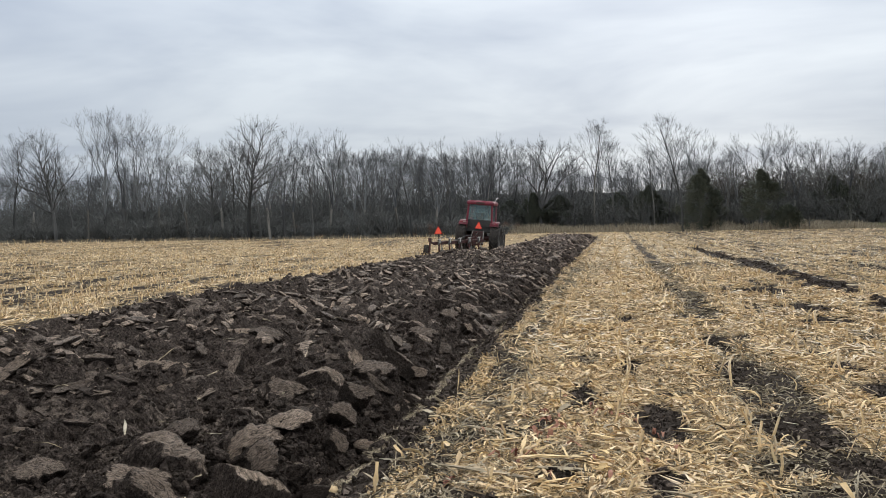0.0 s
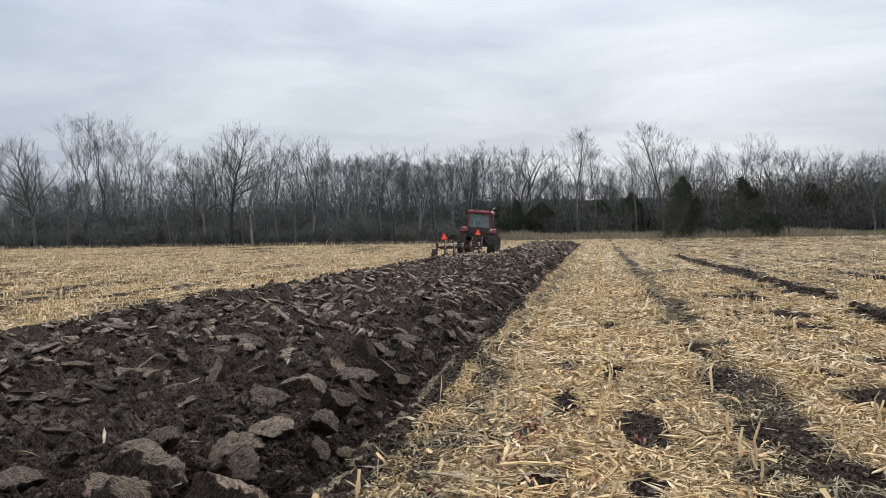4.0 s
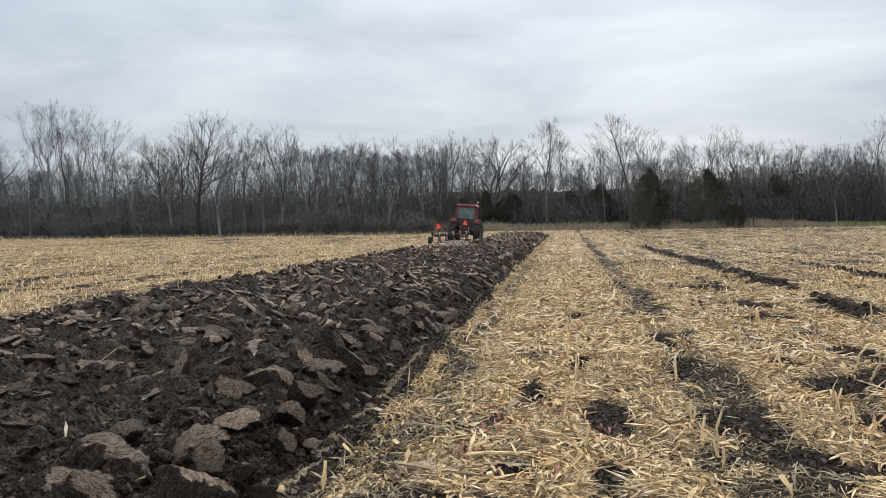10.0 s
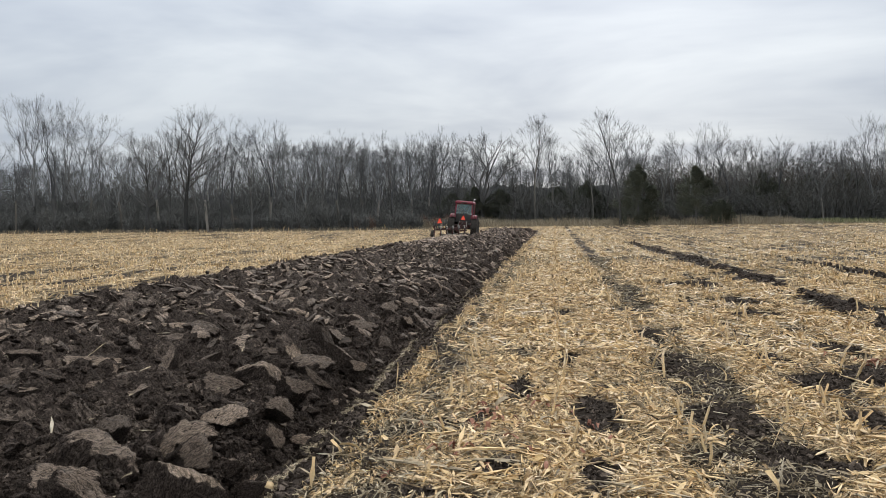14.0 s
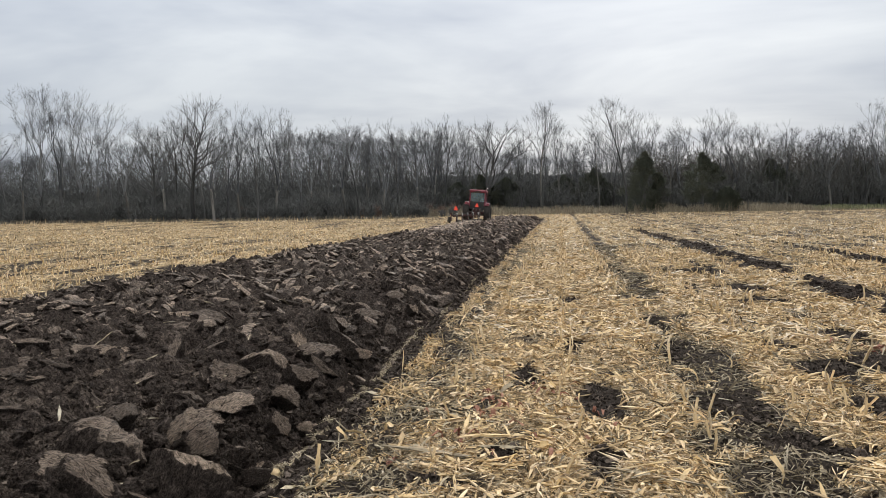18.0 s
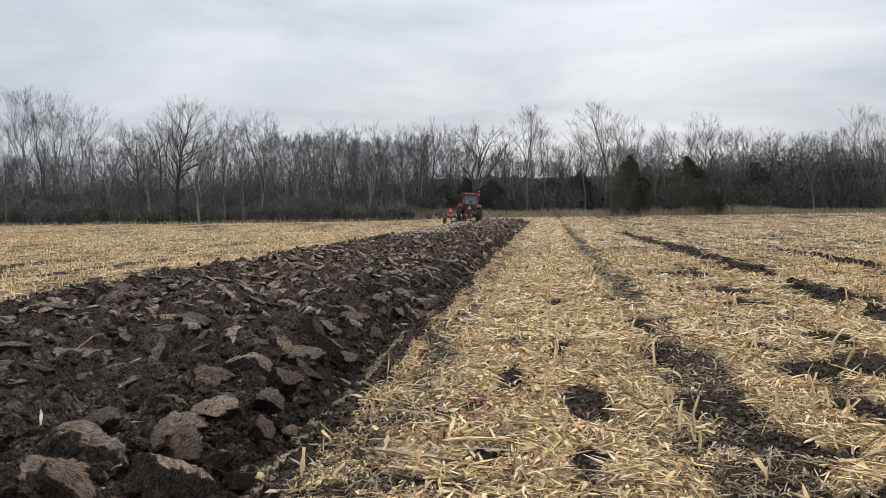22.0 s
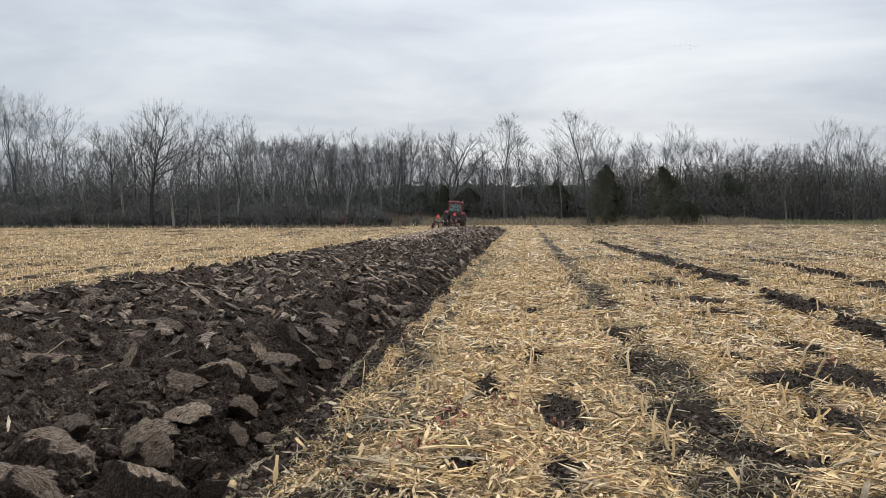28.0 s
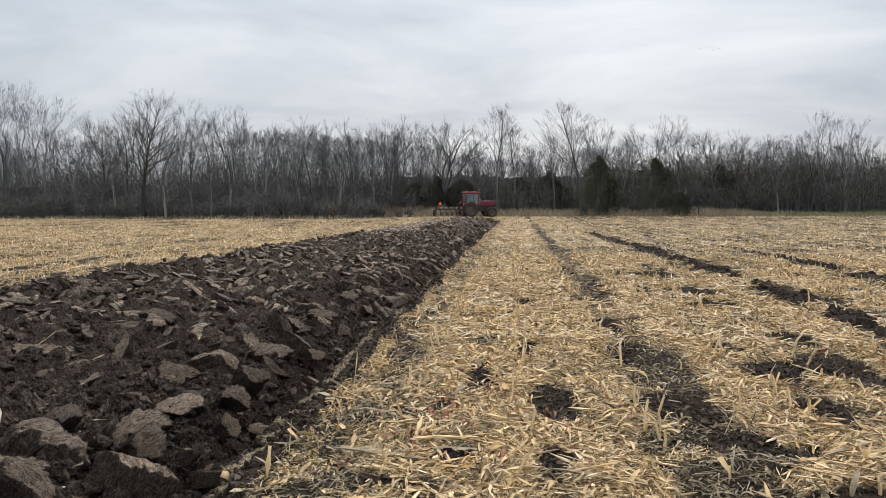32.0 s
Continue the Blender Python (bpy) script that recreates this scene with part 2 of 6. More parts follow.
def turned_soil(name, size, sheen):
    """Crumbled dark soil; where the mesh says, sheared by the share into a paler, fibrous, torn skin. size: how fine its fibres are."""
    m = soil(name, size)
    nt = m.node_tree
    b = nt.nodes["Principled BSDF"]
    dark = b.inputs["Base Color"].links[0].from_socket
    fibre = noise_node(nt, 4.4 * size, 9, 0.8, stretch=(0.8, 3.6, 2.6))
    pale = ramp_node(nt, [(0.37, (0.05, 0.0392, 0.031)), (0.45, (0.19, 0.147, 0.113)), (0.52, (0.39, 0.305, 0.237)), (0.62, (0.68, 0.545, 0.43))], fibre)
    # fine cracks run across them
    vor = nt.nodes.new("ShaderNodeTexVoronoi")
    vor.feature = "DISTANCE_TO_EDGE"
    vor.inputs["Scale"].default_value = 2.6 * size
    place = nt.nodes.new("ShaderNodeMapping")
    place.inputs["Scale"].default_value = (0.8, 2.0, 1.0)
    warp = nt.nodes.new("ShaderNodeVectorMath")
    warp.operation = "MULTIPLY_ADD"
    wn = nt.nodes.new("ShaderNodeTexNoise")
    wn.inputs["Scale"].default_value, wn.inputs["Detail"].default_value = 3.0 * size, 4
    co = nt.nodes.new("ShaderNodeTexCoord")
    nt.links.new(co.outputs["Object"], wn.inputs["Vector"])
    nt.links.new(wn.outputs["Color"], warp.inputs[0])
    warp.inputs[1].default_value = (0.5 / size,) * 3
    nt.links.new(co.outputs["Object"], warp.inputs[2])
    nt.links.new(warp.outputs[0], place.inputs[0])
    nt.links.new(place.outputs[0], vor.inputs["Vector"])
    crack = ramp_node(nt, [(0.0, (0.22, 0.22, 0.22)), (0.045, (1, 1, 1))], vor.outputs["Distance"])
    pale = mixed(nt, 1.0, pale, crack, "MULTIPLY")
    # some dried paler than others
    one = nt.nodes.new("ShaderNodeNewGeometry").outputs["Random Per Island"] if size > 2 else nt.nodes.new("ShaderNodeObjectInfo").outputs["Random"]
    pale = mixed(nt, 1.0, pale, ramp_node(nt, [(0.0, (0.42, 0.42, 0.43)), (0.5, (0.88, 0.87, 0.86)), (1.0, (1.35, 1.32, 1.26))], one), "MULTIPLY")
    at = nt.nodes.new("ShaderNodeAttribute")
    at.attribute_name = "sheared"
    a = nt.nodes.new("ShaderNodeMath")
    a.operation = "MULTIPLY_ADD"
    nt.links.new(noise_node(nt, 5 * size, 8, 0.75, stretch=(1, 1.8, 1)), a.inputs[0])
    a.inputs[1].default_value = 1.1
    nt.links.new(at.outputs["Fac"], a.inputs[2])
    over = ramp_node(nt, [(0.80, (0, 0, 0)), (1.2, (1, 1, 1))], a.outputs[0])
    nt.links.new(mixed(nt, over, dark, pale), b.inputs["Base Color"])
    # the share has smeared these faces, and they are moist
    nt.links.new(ramp_node(nt, [(0.0, (0.95, 0.95, 0.95)), (1.0, (0.85 - sheen * 0.6,) * 3)], over), b.inputs["Roughness"])
    nt.links.new(ramp_node(nt, [(0.0, (0.06, 0.06, 0.06)), (1.0, (sheen,) * 3)], over), b.inputs["Specular IOR Level"])
    bump = b.inputs["Normal"].links[0].from_node
    bump.inputs["Distance"].default_value = 0.06
    skin = nt.nodes.new("ShaderNodeMath")
    skin.operation = "MULTIPLY_ADD"
    nt.links.new(fibre, skin.inputs[0])
    skin.inputs[1].default_value = 0.7
    nt.links.new(bump.inputs["Height"].links[0].from_socket, skin.inputs[2])
    nt.links.new(skin.outputs[0], bump.inputs["Height"])
    return m


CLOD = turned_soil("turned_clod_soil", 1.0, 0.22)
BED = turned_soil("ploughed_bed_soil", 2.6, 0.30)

# paint, rubber, glass
RED = material("faded_red_paint", [(0.3, (0.13, 0.012, 0.026)), (0.7, (0.22, 0.024, 0.044))], 2.5, 0.5, fine=0.25, bump_scale=10)
RUSTRED = material("worn_red_plough_paint", [(0.3, (0.040, 0.024, 0.021)), (0.7, (0.10, 0.033, 0.031))], 5, 0.7, fine=0.4, bump_scale=20)
BLACK = material("black_paint", [(0.3, (0.014, 0.014, 0.014)), (0.7, (0.04, 0.038, 0.035))], 5, 0.6)
RUBBER = material("muddy_rubber", [(0.3, (0.016, 0.015, 0.014)), (0.7, (0.055, 0.046, 0.038))], 6, 0.9, bump=0.4)
STEEL = material("worn_steel", [(0.3, (0.10, 0.09, 0.08)), (0.7, (0.32, 0.30, 0.28))], 6, 0.5, metal=0.6)
CHROME = material("chrome", [(0.3, (0.6, 0.6, 0.6)), (0.7, (0.72, 0.72, 0.72))], 3, 0.2, metal=1.0)
WHITE = material("dull_white_paint", [(0.3, (0.26, 0.25, 0.24)), (0.7, (0.55, 0.53, 0.50))], 6, 0.6)
SILVER = material("muddy_rim_paint", [(0.3, (0.05, 0.042, 0.036)), (0.7, (0.13, 0.115, 0.10))], 6, 0.5, metal=0.3)
LENS = material("red_lens", [(0.3, (0.35, 0.02, 0.02)), (0.7, (0.5, 0.03, 0.03))], 3, 0.3)
AMBER = material("pale_lamp_lens", [(0.3, (0.55, 0.5, 0.45)), (0.7, (0.7, 0.66, 0.6))], 3, 0.3)
ORANGE = material("fluorescent_orange", [(0.3, (0.98, 0.10, 0.05)), (0.7, (1.0, 0.13, 0.07))], 3, 0.5)
SEATCLOTH = material("dark_upholstery", [(0.3, (0.02, 0.02, 0.02)), (0.7, (0.05, 0.05, 0.05))], 3, 0.9)


def glass_material():
    m = bpy.data.materials.new("tinted_cab_glass")
    m.use_nodes = True
    b = m.node_tree.nodes["Principled BSDF"]
    b.inputs["Base Color"].default_value = (0.42, 0.55, 0.58, 1)
    b.inputs["Roughness"].default_value = 0.06
    b.inputs["Transmission Weight"].default_value = 0.85
    b.inputs["IOR"].default_value = 1.45
    return m


GLASS = glass_material()


# ---- building helpers ----
def smooth(a, b, v):
    s = np.clip((np.asarray(v, float) - a) / (b - a), 0, 1)
    return s * s * (3 - 2 * s)


def lattice(ix, iy, seed):
    h = (ix.astype(np.int64) * 374761393 + iy.astype(np.int64) * 668265263 + seed * 974711) & 0x7FFFFFFF
    h = ((h ^ (h >> 13)) * 1274126177) & 0x7FFFFFFF
    return ((h ^ (h >> 16)) & 0xFFFF) / 65535.0


def vnoise(x, y, seed=0):
    x, y = np.asarray(x, float), np.asarray(y, float)
    ix, iy = np.floor(x), np.floor(y)
    fx, fy = x - ix, y - iy
    fx, fy = fx * fx * (3 - 2 * fx), fy * fy * (3 - 2 * fy)
    a, b = lattice(ix, iy, seed), lattice(ix + 1, iy, seed)
    c, d = lattice(ix, iy + 1, seed), lattice(ix + 1, iy + 1, seed)
    return (a * (1 - fx) + b * fx) * (1 - fy) + (c * (1 - fx) + d * fx) * fy


def fbm(x, y, seed=0, octaves=4, gain=0.5):
    x, y = np.asarray(x, float), np.asarray(y, float)
    s, amp, tot = 0.0, 1.0, 0.0
    for i in range(octaves):
        s = s + amp * vnoise(x * 2 ** i + 17.3 * i, y * 2 ** i - 9.1 * i, seed + i)
        tot, amp = tot + amp, amp * gain
    return s / tot


def mesh_np(name, V, F, smooth_faces=False):
    """A mesh from arrays: vertices and faces all of one size."""
    V, F = np.asarray(V, np.float32), np.asarray(F, np.int32)
    me = bpy.data.meshes.new(name)
    me.vertices.add(len(V))
    me.vertices.foreach_set("co", V.ravel())
    me.loops.add(F.size)
    me.loops.foreach_set("vertex_index", F.ravel())
    me.polygons.add(len(F))
    me.polygons.foreach_set("loop_start", np.arange(0, F.size, F.shape[1], dtype=np.int32))
    me.polygons.foreach_set("use_smooth", np.full(len(F), smooth_faces))
    me.update(calc_edges=True)
    return me


def thing(name, me, mats, label="", category="", group="", kind="", at=None):
    ob = new(name, me)
    for m in mats if isinstance(mats, (list, tuple)) else [mats]:
        if me is not None and m.name not in [q.name for q in me.materials]:
            me.materials.append(m)
    if at is not None:
        ob.matrix_basis = at
    return tagged(ob, label, category, group, kind)


def part(name, bm, mat, parent, label="", at=None, smooth_faces=False):
    """Links a bmesh as one mesh object under a thing or a part."""
    me = bpy.data.meshes.new(name)
    for f in bm.faces:
        f.smooth = smooth_faces
    bm.to_mesh(me)
    bm.free()
    for m in mat if isinstance(mat, (list, tuple)) else [mat]:
        me.materials.append(m)
    ob = new(name, me)
    ob.parent = parent
    if at is not None:
        ob.matrix_basis = at
    if label:
        tagged(ob, label)
    return ob


def piece(name, me, parent, at, label=""):
    """One more object on a mesh that is shared."""
    ob = new(name, me)
    ob.parent = parent
    ob.matrix_basis = at
    if label:
        tagged(ob, label)
    return ob


def box(bm, cx, cy, cz, sx, sy, sz, bevel=0.0, m=None):
    r = bmesh.ops.create_cube(bm, size=1)["verts"]
    bmesh.ops.scale(bm, vec=(sx, sy, sz), verts=r)
    if bevel:
        es = list({e for v in r for e in v.link_edges})
        out = bmesh.ops.bevel(bm, geom=es, offset=bevel, segments=2, affect="EDGES", profile=0.6)
        r = list({v for f in out["faces"] for v in f.verts} | {v for v in r if v.is_valid})
    t = Matrix.Translation((cx, cy, cz))
    bmesh.ops.transform(bm, matrix=t @ m if m else t, verts=r)
    return r


def rod(bm, a, b, r0, r1=None, n=8):
    a, b = Vector(a), Vector(b)
    d = b - a
    r = bmesh.ops.create_cone(bm, cap_ends=True, segments=n, radius1=r0, radius2=r0 if r1 is None else r1, depth=d.length)["verts"]
    bmesh.ops.transform(bm, matrix=Matrix.Translation((a + b) / 2) @ d.to_track_quat("Z", "Y").to_matrix().to_4x4(), verts=r)
    return r


def tubes(P0, P1, R0, R1, sides):
    """Tapered prisms between many pairs of points, as arrays of vertices and quads."""
    P0, P1, R0, R1 = (np.asarray(q, float) for q in (P0, P1, R0, R1))
    d = P1 - P0
    d = d / np.maximum(np.linalg.norm(d, axis=1, keepdims=True), 1e-9)
    ref = np.where(np.abs(d[:, 2:3]) < 0.9, [[0.0, 0.0, 1.0]], [[1.0, 0.0, 0.0]])
    u = np.cross(d, ref)
    u /= np.linalg.norm(u, axis=1, keepdims=True)
    w = np.cross(d, u)
    n = len(P0)
    ang = np.arange(sides) * 2 * np.pi / sides
    ring = np.cos(ang)[None, :, None] * u[:, None, :] + np.sin(ang)[None, :, None] * w[:, None, :]
    V = np.concatenate([P0[:, None] + ring * R0[:, None, None], P1[:, None] + ring * R1[:, None, None]], 1).reshape(-1, 3)
    i = np.arange(sides)
    j = (i + 1) % sides
    q = np.stack([i, j, j + sides, i + sides], 1)
    F = (np.arange(n)[:, None, None] * 2 * sides + q[None]).reshape(-1, 4)
    return V, F


def blades(P0, P1, R, g):
    """Fine twigs as tapering slivers between pairs of points, turned at random."""
    d = P1 - P0
    w = np.cross(d, g.normal(0, 1, d.shape))
    w /= np.maximum(np.linalg.norm(w, axis=1, keepdims=True), 1e-9)
    V = np.stack([P0 - w * R[:, None], P0 + w * R[:, None], P1], 1).reshape(-1, 3)
    return V, np.arange(len(V)).reshape(-1, 3)


def scatter(templates, which, M):
    """Many copies of small template meshes (V, F triangles) under matrices M (n,3,4), joined into arrays."""
    Vs, Fs, off = [], [], 0
    for k, (V, F) in enumerate(templates):
        m = M[which == k]
        if not len(m):
            continue
        W = np.einsum("nij,vj->nvi", m[:, :, :3], V) + m[:, None, :, 3]
        Vs.append(W.reshape(-1, 3))
        Fs.append((F[None] + (np.arange(len(m)) * len(V))[:, None, None] + off).reshape(-1, F.shape[1]))
        off += len(m) * len(V)
    return np.concatenate(Vs), np.concatenate(Fs)


def turns(rx, ry, rz):
    """Rotation matrices (n,3,3), Euler XYZ in radians."""
    cx, sx, cy, sy, cz, sz = np.cos(rx), np.sin(rx), np.cos(ry), np.sin(ry), np.cos(rz), np.sin(rz)
    return np.stack([np.stack([cy * cz, sx * sy * cz - cx * sz, cx * sy * cz + sx * sz], -1),
                     np.stack([cy * sz, sx * sy * sz + cx * cz, cx * sy * sz - sx * cz], -1),
                     np.stack([-sy, sx * cy, cx * cy], -1)], -2)


def poses(x, y, z, rx, ry, rz, sx, sy, sz):
    R = turns(rx, ry, rz) * np.stack([sx, sy, sz], -1)[:, None, :]
    return np.concatenate([R, np.stack([x, y, z], -1)[:, :, None]], 2)


# ---- the lie of the land ----
LEFT, RIGHT = -8.80, -1.50          # the ploughed strip, across
END = 86.0                          # its far end
FRESH, PLOUGH0 = -6.95, 42.0        # the pass that is being ploughed: right side, and how far it reaches at the start
FIELD_END = 99.5


def field_end(x):
    """The wood stands nearer on the far side of the strip."""
    return FIELD_END - 11.0 * smooth(-11, -19, x)


def lie(y):
    return -0.6 * smooth(4, 74, y)


# bare places trodden or washed free of residue: x, y, half breadth, half length
PATCHES = [(0.30, 6.5, 0.17, 0.55), (1.2, 6.28, 0.38, 0.34), (1.32, 5.95, 0.20, 0.16), (2.35, 7.5, 0.22, 0.42), (1.5, 5.35, 0.26, 0.22), (0.26, 4.85, 0.13, 0.16),
           (2.88, 7.8, 0.30, 0.4), (3.15, 9.4, 0.26, 0.35), (1.15, 8.3, 0.16, 0.6), (1.2, 10.4, 0.16, 0.7), (0.15, 8.6, 0.10, 0.35), (-0.25, 7.1, 0.16, 0.25), (2.0, 4.3, 0.35, 0.28),
           (-0.75, 4.35, 0.16, 0.10), (3.3, 6.2, 0.2, 0.2), (3.0, 12.5, 0.4, 0.4), (3.1, 14.4, 0.5, 0.4), (2.9, 17.5, 0.5, 0.7), (0.1, 12.5, 0.15, 0.5), (2.29, 6.08, 0.14, 0.32), (2.26, 8.82, 0.14, 0.32), (1.8, 5.13, 0.14, 0.2), (-0.36, 4.91, 0.16, 0.14), (-0.32, 7.26, 0.12, 0.5)]


def track(x, y, cx, half, seed, y0, y1):
    """Strength of a torn-up wheel track along y, with gaps and a wandering line."""
    c = cx + 0.25 * (fbm(y * 0.3, 0 * y, seed) - 0.5) - 0.22 * smooth(14, 9, y)
    on = smooth(0.08, 0.24, fbm(y * 0.35, 0 * y + 3.3, seed + 5, 2)) * smooth(y0 - 1.5, y0, y) * smooth(y1 + 6, y1, y)
    on = on * smooth(0.30, 0.52, fbm(x * 2.1, y * 0.9, seed + 40, 3) + 0.12 * vnoise(y * 0.5, 0 * y, seed + 2))
    return on * np.exp(-np.abs((x - c) / (half * (0.75 + 0.5 * vnoise(y * 1.3, 0 * y, seed + 9)))) ** 3)


def tracks(x, y):
    t = track(x, y, 4.58, 0.30, 21, 7, 30) * (1 - 0.5 * smooth(15, 19, y) * smooth(0.3, 0.6, vnoise(y * 0.6, 0 * y, 44))) + 0.5 * track(x, y, 4.25, 0.30, 22, 33, 44) + track(x, y, 7.45, 0.36, 31, 17, 22)
    return np.minimum(t, 1)


def patches(x, y):
    p = 0 * x
    wx, wy = x + 0.22 * (fbm(x * 4, y * 4, 5) - 0.5), y + 0.4 * (fbm(x * 3, y * 3, 6) - 0.5)
    for px, py, rx, ry in PATCHES:
        p = np.maximum(p, np.exp(-(((wx - px) / (0.88 * rx)) ** 2 + ((wy - py) / (0.88 * ry)) ** 2) ** 1.3))
    return p


def gap_line(y):
    """The thinly covered row between two swaths."""
    return 1.18 + 0.3 * (fbm(y * 0.5, 0 * y, 78) - 0.5) + 0.012 * np.clip(y - 10, 0, 40)


def cover(x, y):
    """How much residue lies at a place, 0 to 1."""
    far = smooth(10, 45, y)
    c = 0.60 + (1.2 - 0.5 * far) * (fbm(x * 1.1, y * 0.25, 71) - 0.5) + 0.9 * (1 - 0.6 * far) * (fbm(x * 3.2, y * 2.2, 75) - 0.5)
    c = c + 0.22 * np.exp(-((x - 0.1) / 0.85) ** 2) + 0.12 * np.exp(-((x - 3.4) / 0.5) ** 2)
    c = c + 0.17 * np.cos((x - 0.06 + 0.12 * (fbm(y * 0.4, x * 0.3, 70) - 0.5)) * 2 * np.pi / 0.9) * (1 - 0.3 * far) + 0.28 * np.exp(-((x - 0.60) / 0.24) ** 2) + 0.16 * np.exp(-((x + 0.42) / 0.26) ** 2) - 0.22 * np.exp(-((x - 0.24) / 0.12) ** 2)
    c = c - (1.5 * fbm(x * 2.6, y * 1.6, 77) - 0.37) * np.exp(-np.abs((x - gap_line(y)) / 0.40) ** 3) * (1 - 0.5 * smooth(25, 60, y)) * (1 - 0.30 * smooth(9, 6, y)) - 0.25 * np.exp(-((x - 2.95) / 0.30) ** 2) * (1 - 0.6 * far)
    c = c - 1.05 * tracks(x, y) - 1.3 * patches(x, y) * (0.55 + 0.9 * (fbm(x * 9, y * 7, 73, 3) - 0.2)) - (0.10 + 0.32 * smooth(4.9, 5.8, y) * smooth(12, 8, y)) * smooth(-0.35, -0.9, x) * (x > -2) * (1 - far)
    c = c + 0.35 * np.exp(-((x - RIGHT - 0.20) / 0.16) ** 2) * (y < 8) - 0.25 * np.exp(-((x - RIGHT) / 0.06) ** 2) * (y < END)
    c = c - 0.14 * smooth(3, 7, x) * far
    # torn into tufts and openings
    c = c + (1 - far) * (0.5 * (c - 0.6) + 1.2 * (fbm(x * 5.0, y * 3.6, 74, 3) - 0.5)) - 0.05 * (1 - far)
    # evenly strewn on the near side
    c = c + 0.40 * smooth(3.0, 1.0, y)
    # thin streaks along the far rows on the other side
    c = c - 0.18 * smooth(0.52, 0.70, fbm(x * 0.35, y * 0.12, 79, 3)) * smooth(10, 14, -x)
    return np.clip(c, 0, 1)


def surface(x, y):
    """Height of the stubble field."""
    x, y = np.asarray(x, float), np.asarray(y, float)
    z = lie(y) + 0.05 * (fbm(x * 0.8, y * 0.4, 3) - 0.5) + 0.05 * (fbm(x * 3, y * 3, 8) - 0.5) * (y < 40)
    tr = tracks(x, y)
    z = z + 0.07 * smooth(0.6, 0.1, cover(x, y)) * (fbm(x * 8, y * 8, 15, 3) - 0.5) * (y < 30)
    return z - 0.10 * tr + 0.22 * tr * fbm(x * 5, y * 4, 14) - 0.03 * patches(x, y) - 0.03 * np.exp(-((x - gap_line(y)) / 0.4) ** 2)


def edge_line(y):
    """The ragged right-hand lip of the furrow."""
    return RIGHT + 0.02 + (0.12 + 0.30 * smooth(8, 13, y)) * (fbm(y * 0.9, 0 * y, 62, 4) - 0.5) + 0.08 * (vnoise(y * 3.7, 0 * y, 66) - 0.5) - 0.004 * np.minimum(y, 45)


def stripz(x, y):
    """Height of the ploughed strip: turned slices along y, an open furrow at the right-hand side."""
    d = x - edge_line(y)
    wob = 0.16 * (fbm(y * 0.7, 0 * y, 61) - 0.5)
    slope = smooth(-0.44, -0.84, d + 0.5 * wob)
    wall = smooth(-0.32, 0.02, d)
    body = 0.09 + 0.06 * np.sin((x + wob) * 2 * np.pi / 0.46) - 0.07 * smooth(-0.6, -0.9, d) * smooth(-1.9, -1.5, d)
    lump = (0.38 - 0.2 * smooth(-2.0, -1.4, d)) * (fbm(x * 2.4, y * 2.1, 11, 4, 0.55) - 0.5) + 0.16 * (fbm(x * 5.0, y * 5.5, 13, 3, 0.5) - 0.5)
    grain = 0.075 * (fbm(x * 15, y * 14, 17, 2) - 0.5)
    left = -0.24 * smooth(LEFT + 0.9, LEFT + 0.05, x) - 0.22 * smooth(PLOUGH0 - 2, PLOUGH0, y) * smooth(FRESH + 0.7, FRESH + 0.3, x)
    floor = -0.17 - 0.04 * np.exp(-((d + 0.44) / 0.08) ** 2) + 0.10 * (fbm(x * 7, y * 4.5, 19, 3) - 0.5)
    return lie(y) + slope * (body + lump + 0.22) + floor + wall * (0.17 + 0.05 * (fbm(x * 8, y * 8, 23, 3) - 0.5)) + grain * (0.35 + 0.65 * slope) + left


def grid(xs, ys, zf):
    X, Y = np.meshgrid(xs, ys)
    V = np.stack([X, Y, zf(X, Y)], -1).reshape(-1, 3)
    nx = len(xs)
    i = (np.arange(len(ys) - 1)[:, None] * nx + np.arange(nx - 1)[None]).ravel()
    return V, np.stack([i, i + 1, i + 1 + nx, i + nx], 1)


def ground_height(x, y):
    z = surface(x, y)
    sunk = ((x > LEFT + 0.08) & (x < edge_line(y) - 0.01) & (y < END - 0.2) & ~((x < FRESH) & (y > PLOUGH0 - 0.4)))
    return np.where(sunk, z - 0.55, z)


def build_ground():
    xs = np.unique(np.concatenate([np.linspace(-3500, -120, 12), np.linspace(-120, -30, 60), np.linspace(-30, LEFT, 70), np.linspace(LEFT, RIGHT - 0.3, 24),
                                   np.linspace(RIGHT - 0.3, 9, 170), np.linspace(9, 40, 60), np.linspace(40, 120, 24), np.linspace(120, 3500, 12)]))
    ys = np.unique(np.concatenate([np.linspace(-3000, -20, 10), np.linspace(-20, -6, 8), np.linspace(-6, 3, 70), np.geomspace(3, 120, 330), np.linspace(120, 400, 24), np.linspace(400, 4500, 10)]))
    V, F = grid(xs, ys, ground_height)
    me = mesh_np("ground", V, F, True)
    a = me.attributes.new("residue", "FLOAT", "POINT")
    c = cover(V[:, 0], V[:, 1])
    a.data.foreach_set("value", np.where(V[:, 1] > field_end(V[:, 0]) + 0.4, np.where(V[:, 1] > 107, 0.2, 0.5 - 0.3 * smooth(-11, -19, V[:, 0])), c).astype(np.float32))
    return thing("ground", me, FIELD, "harvested corn field covered with dry chopped residue", "ground", kind="structure")


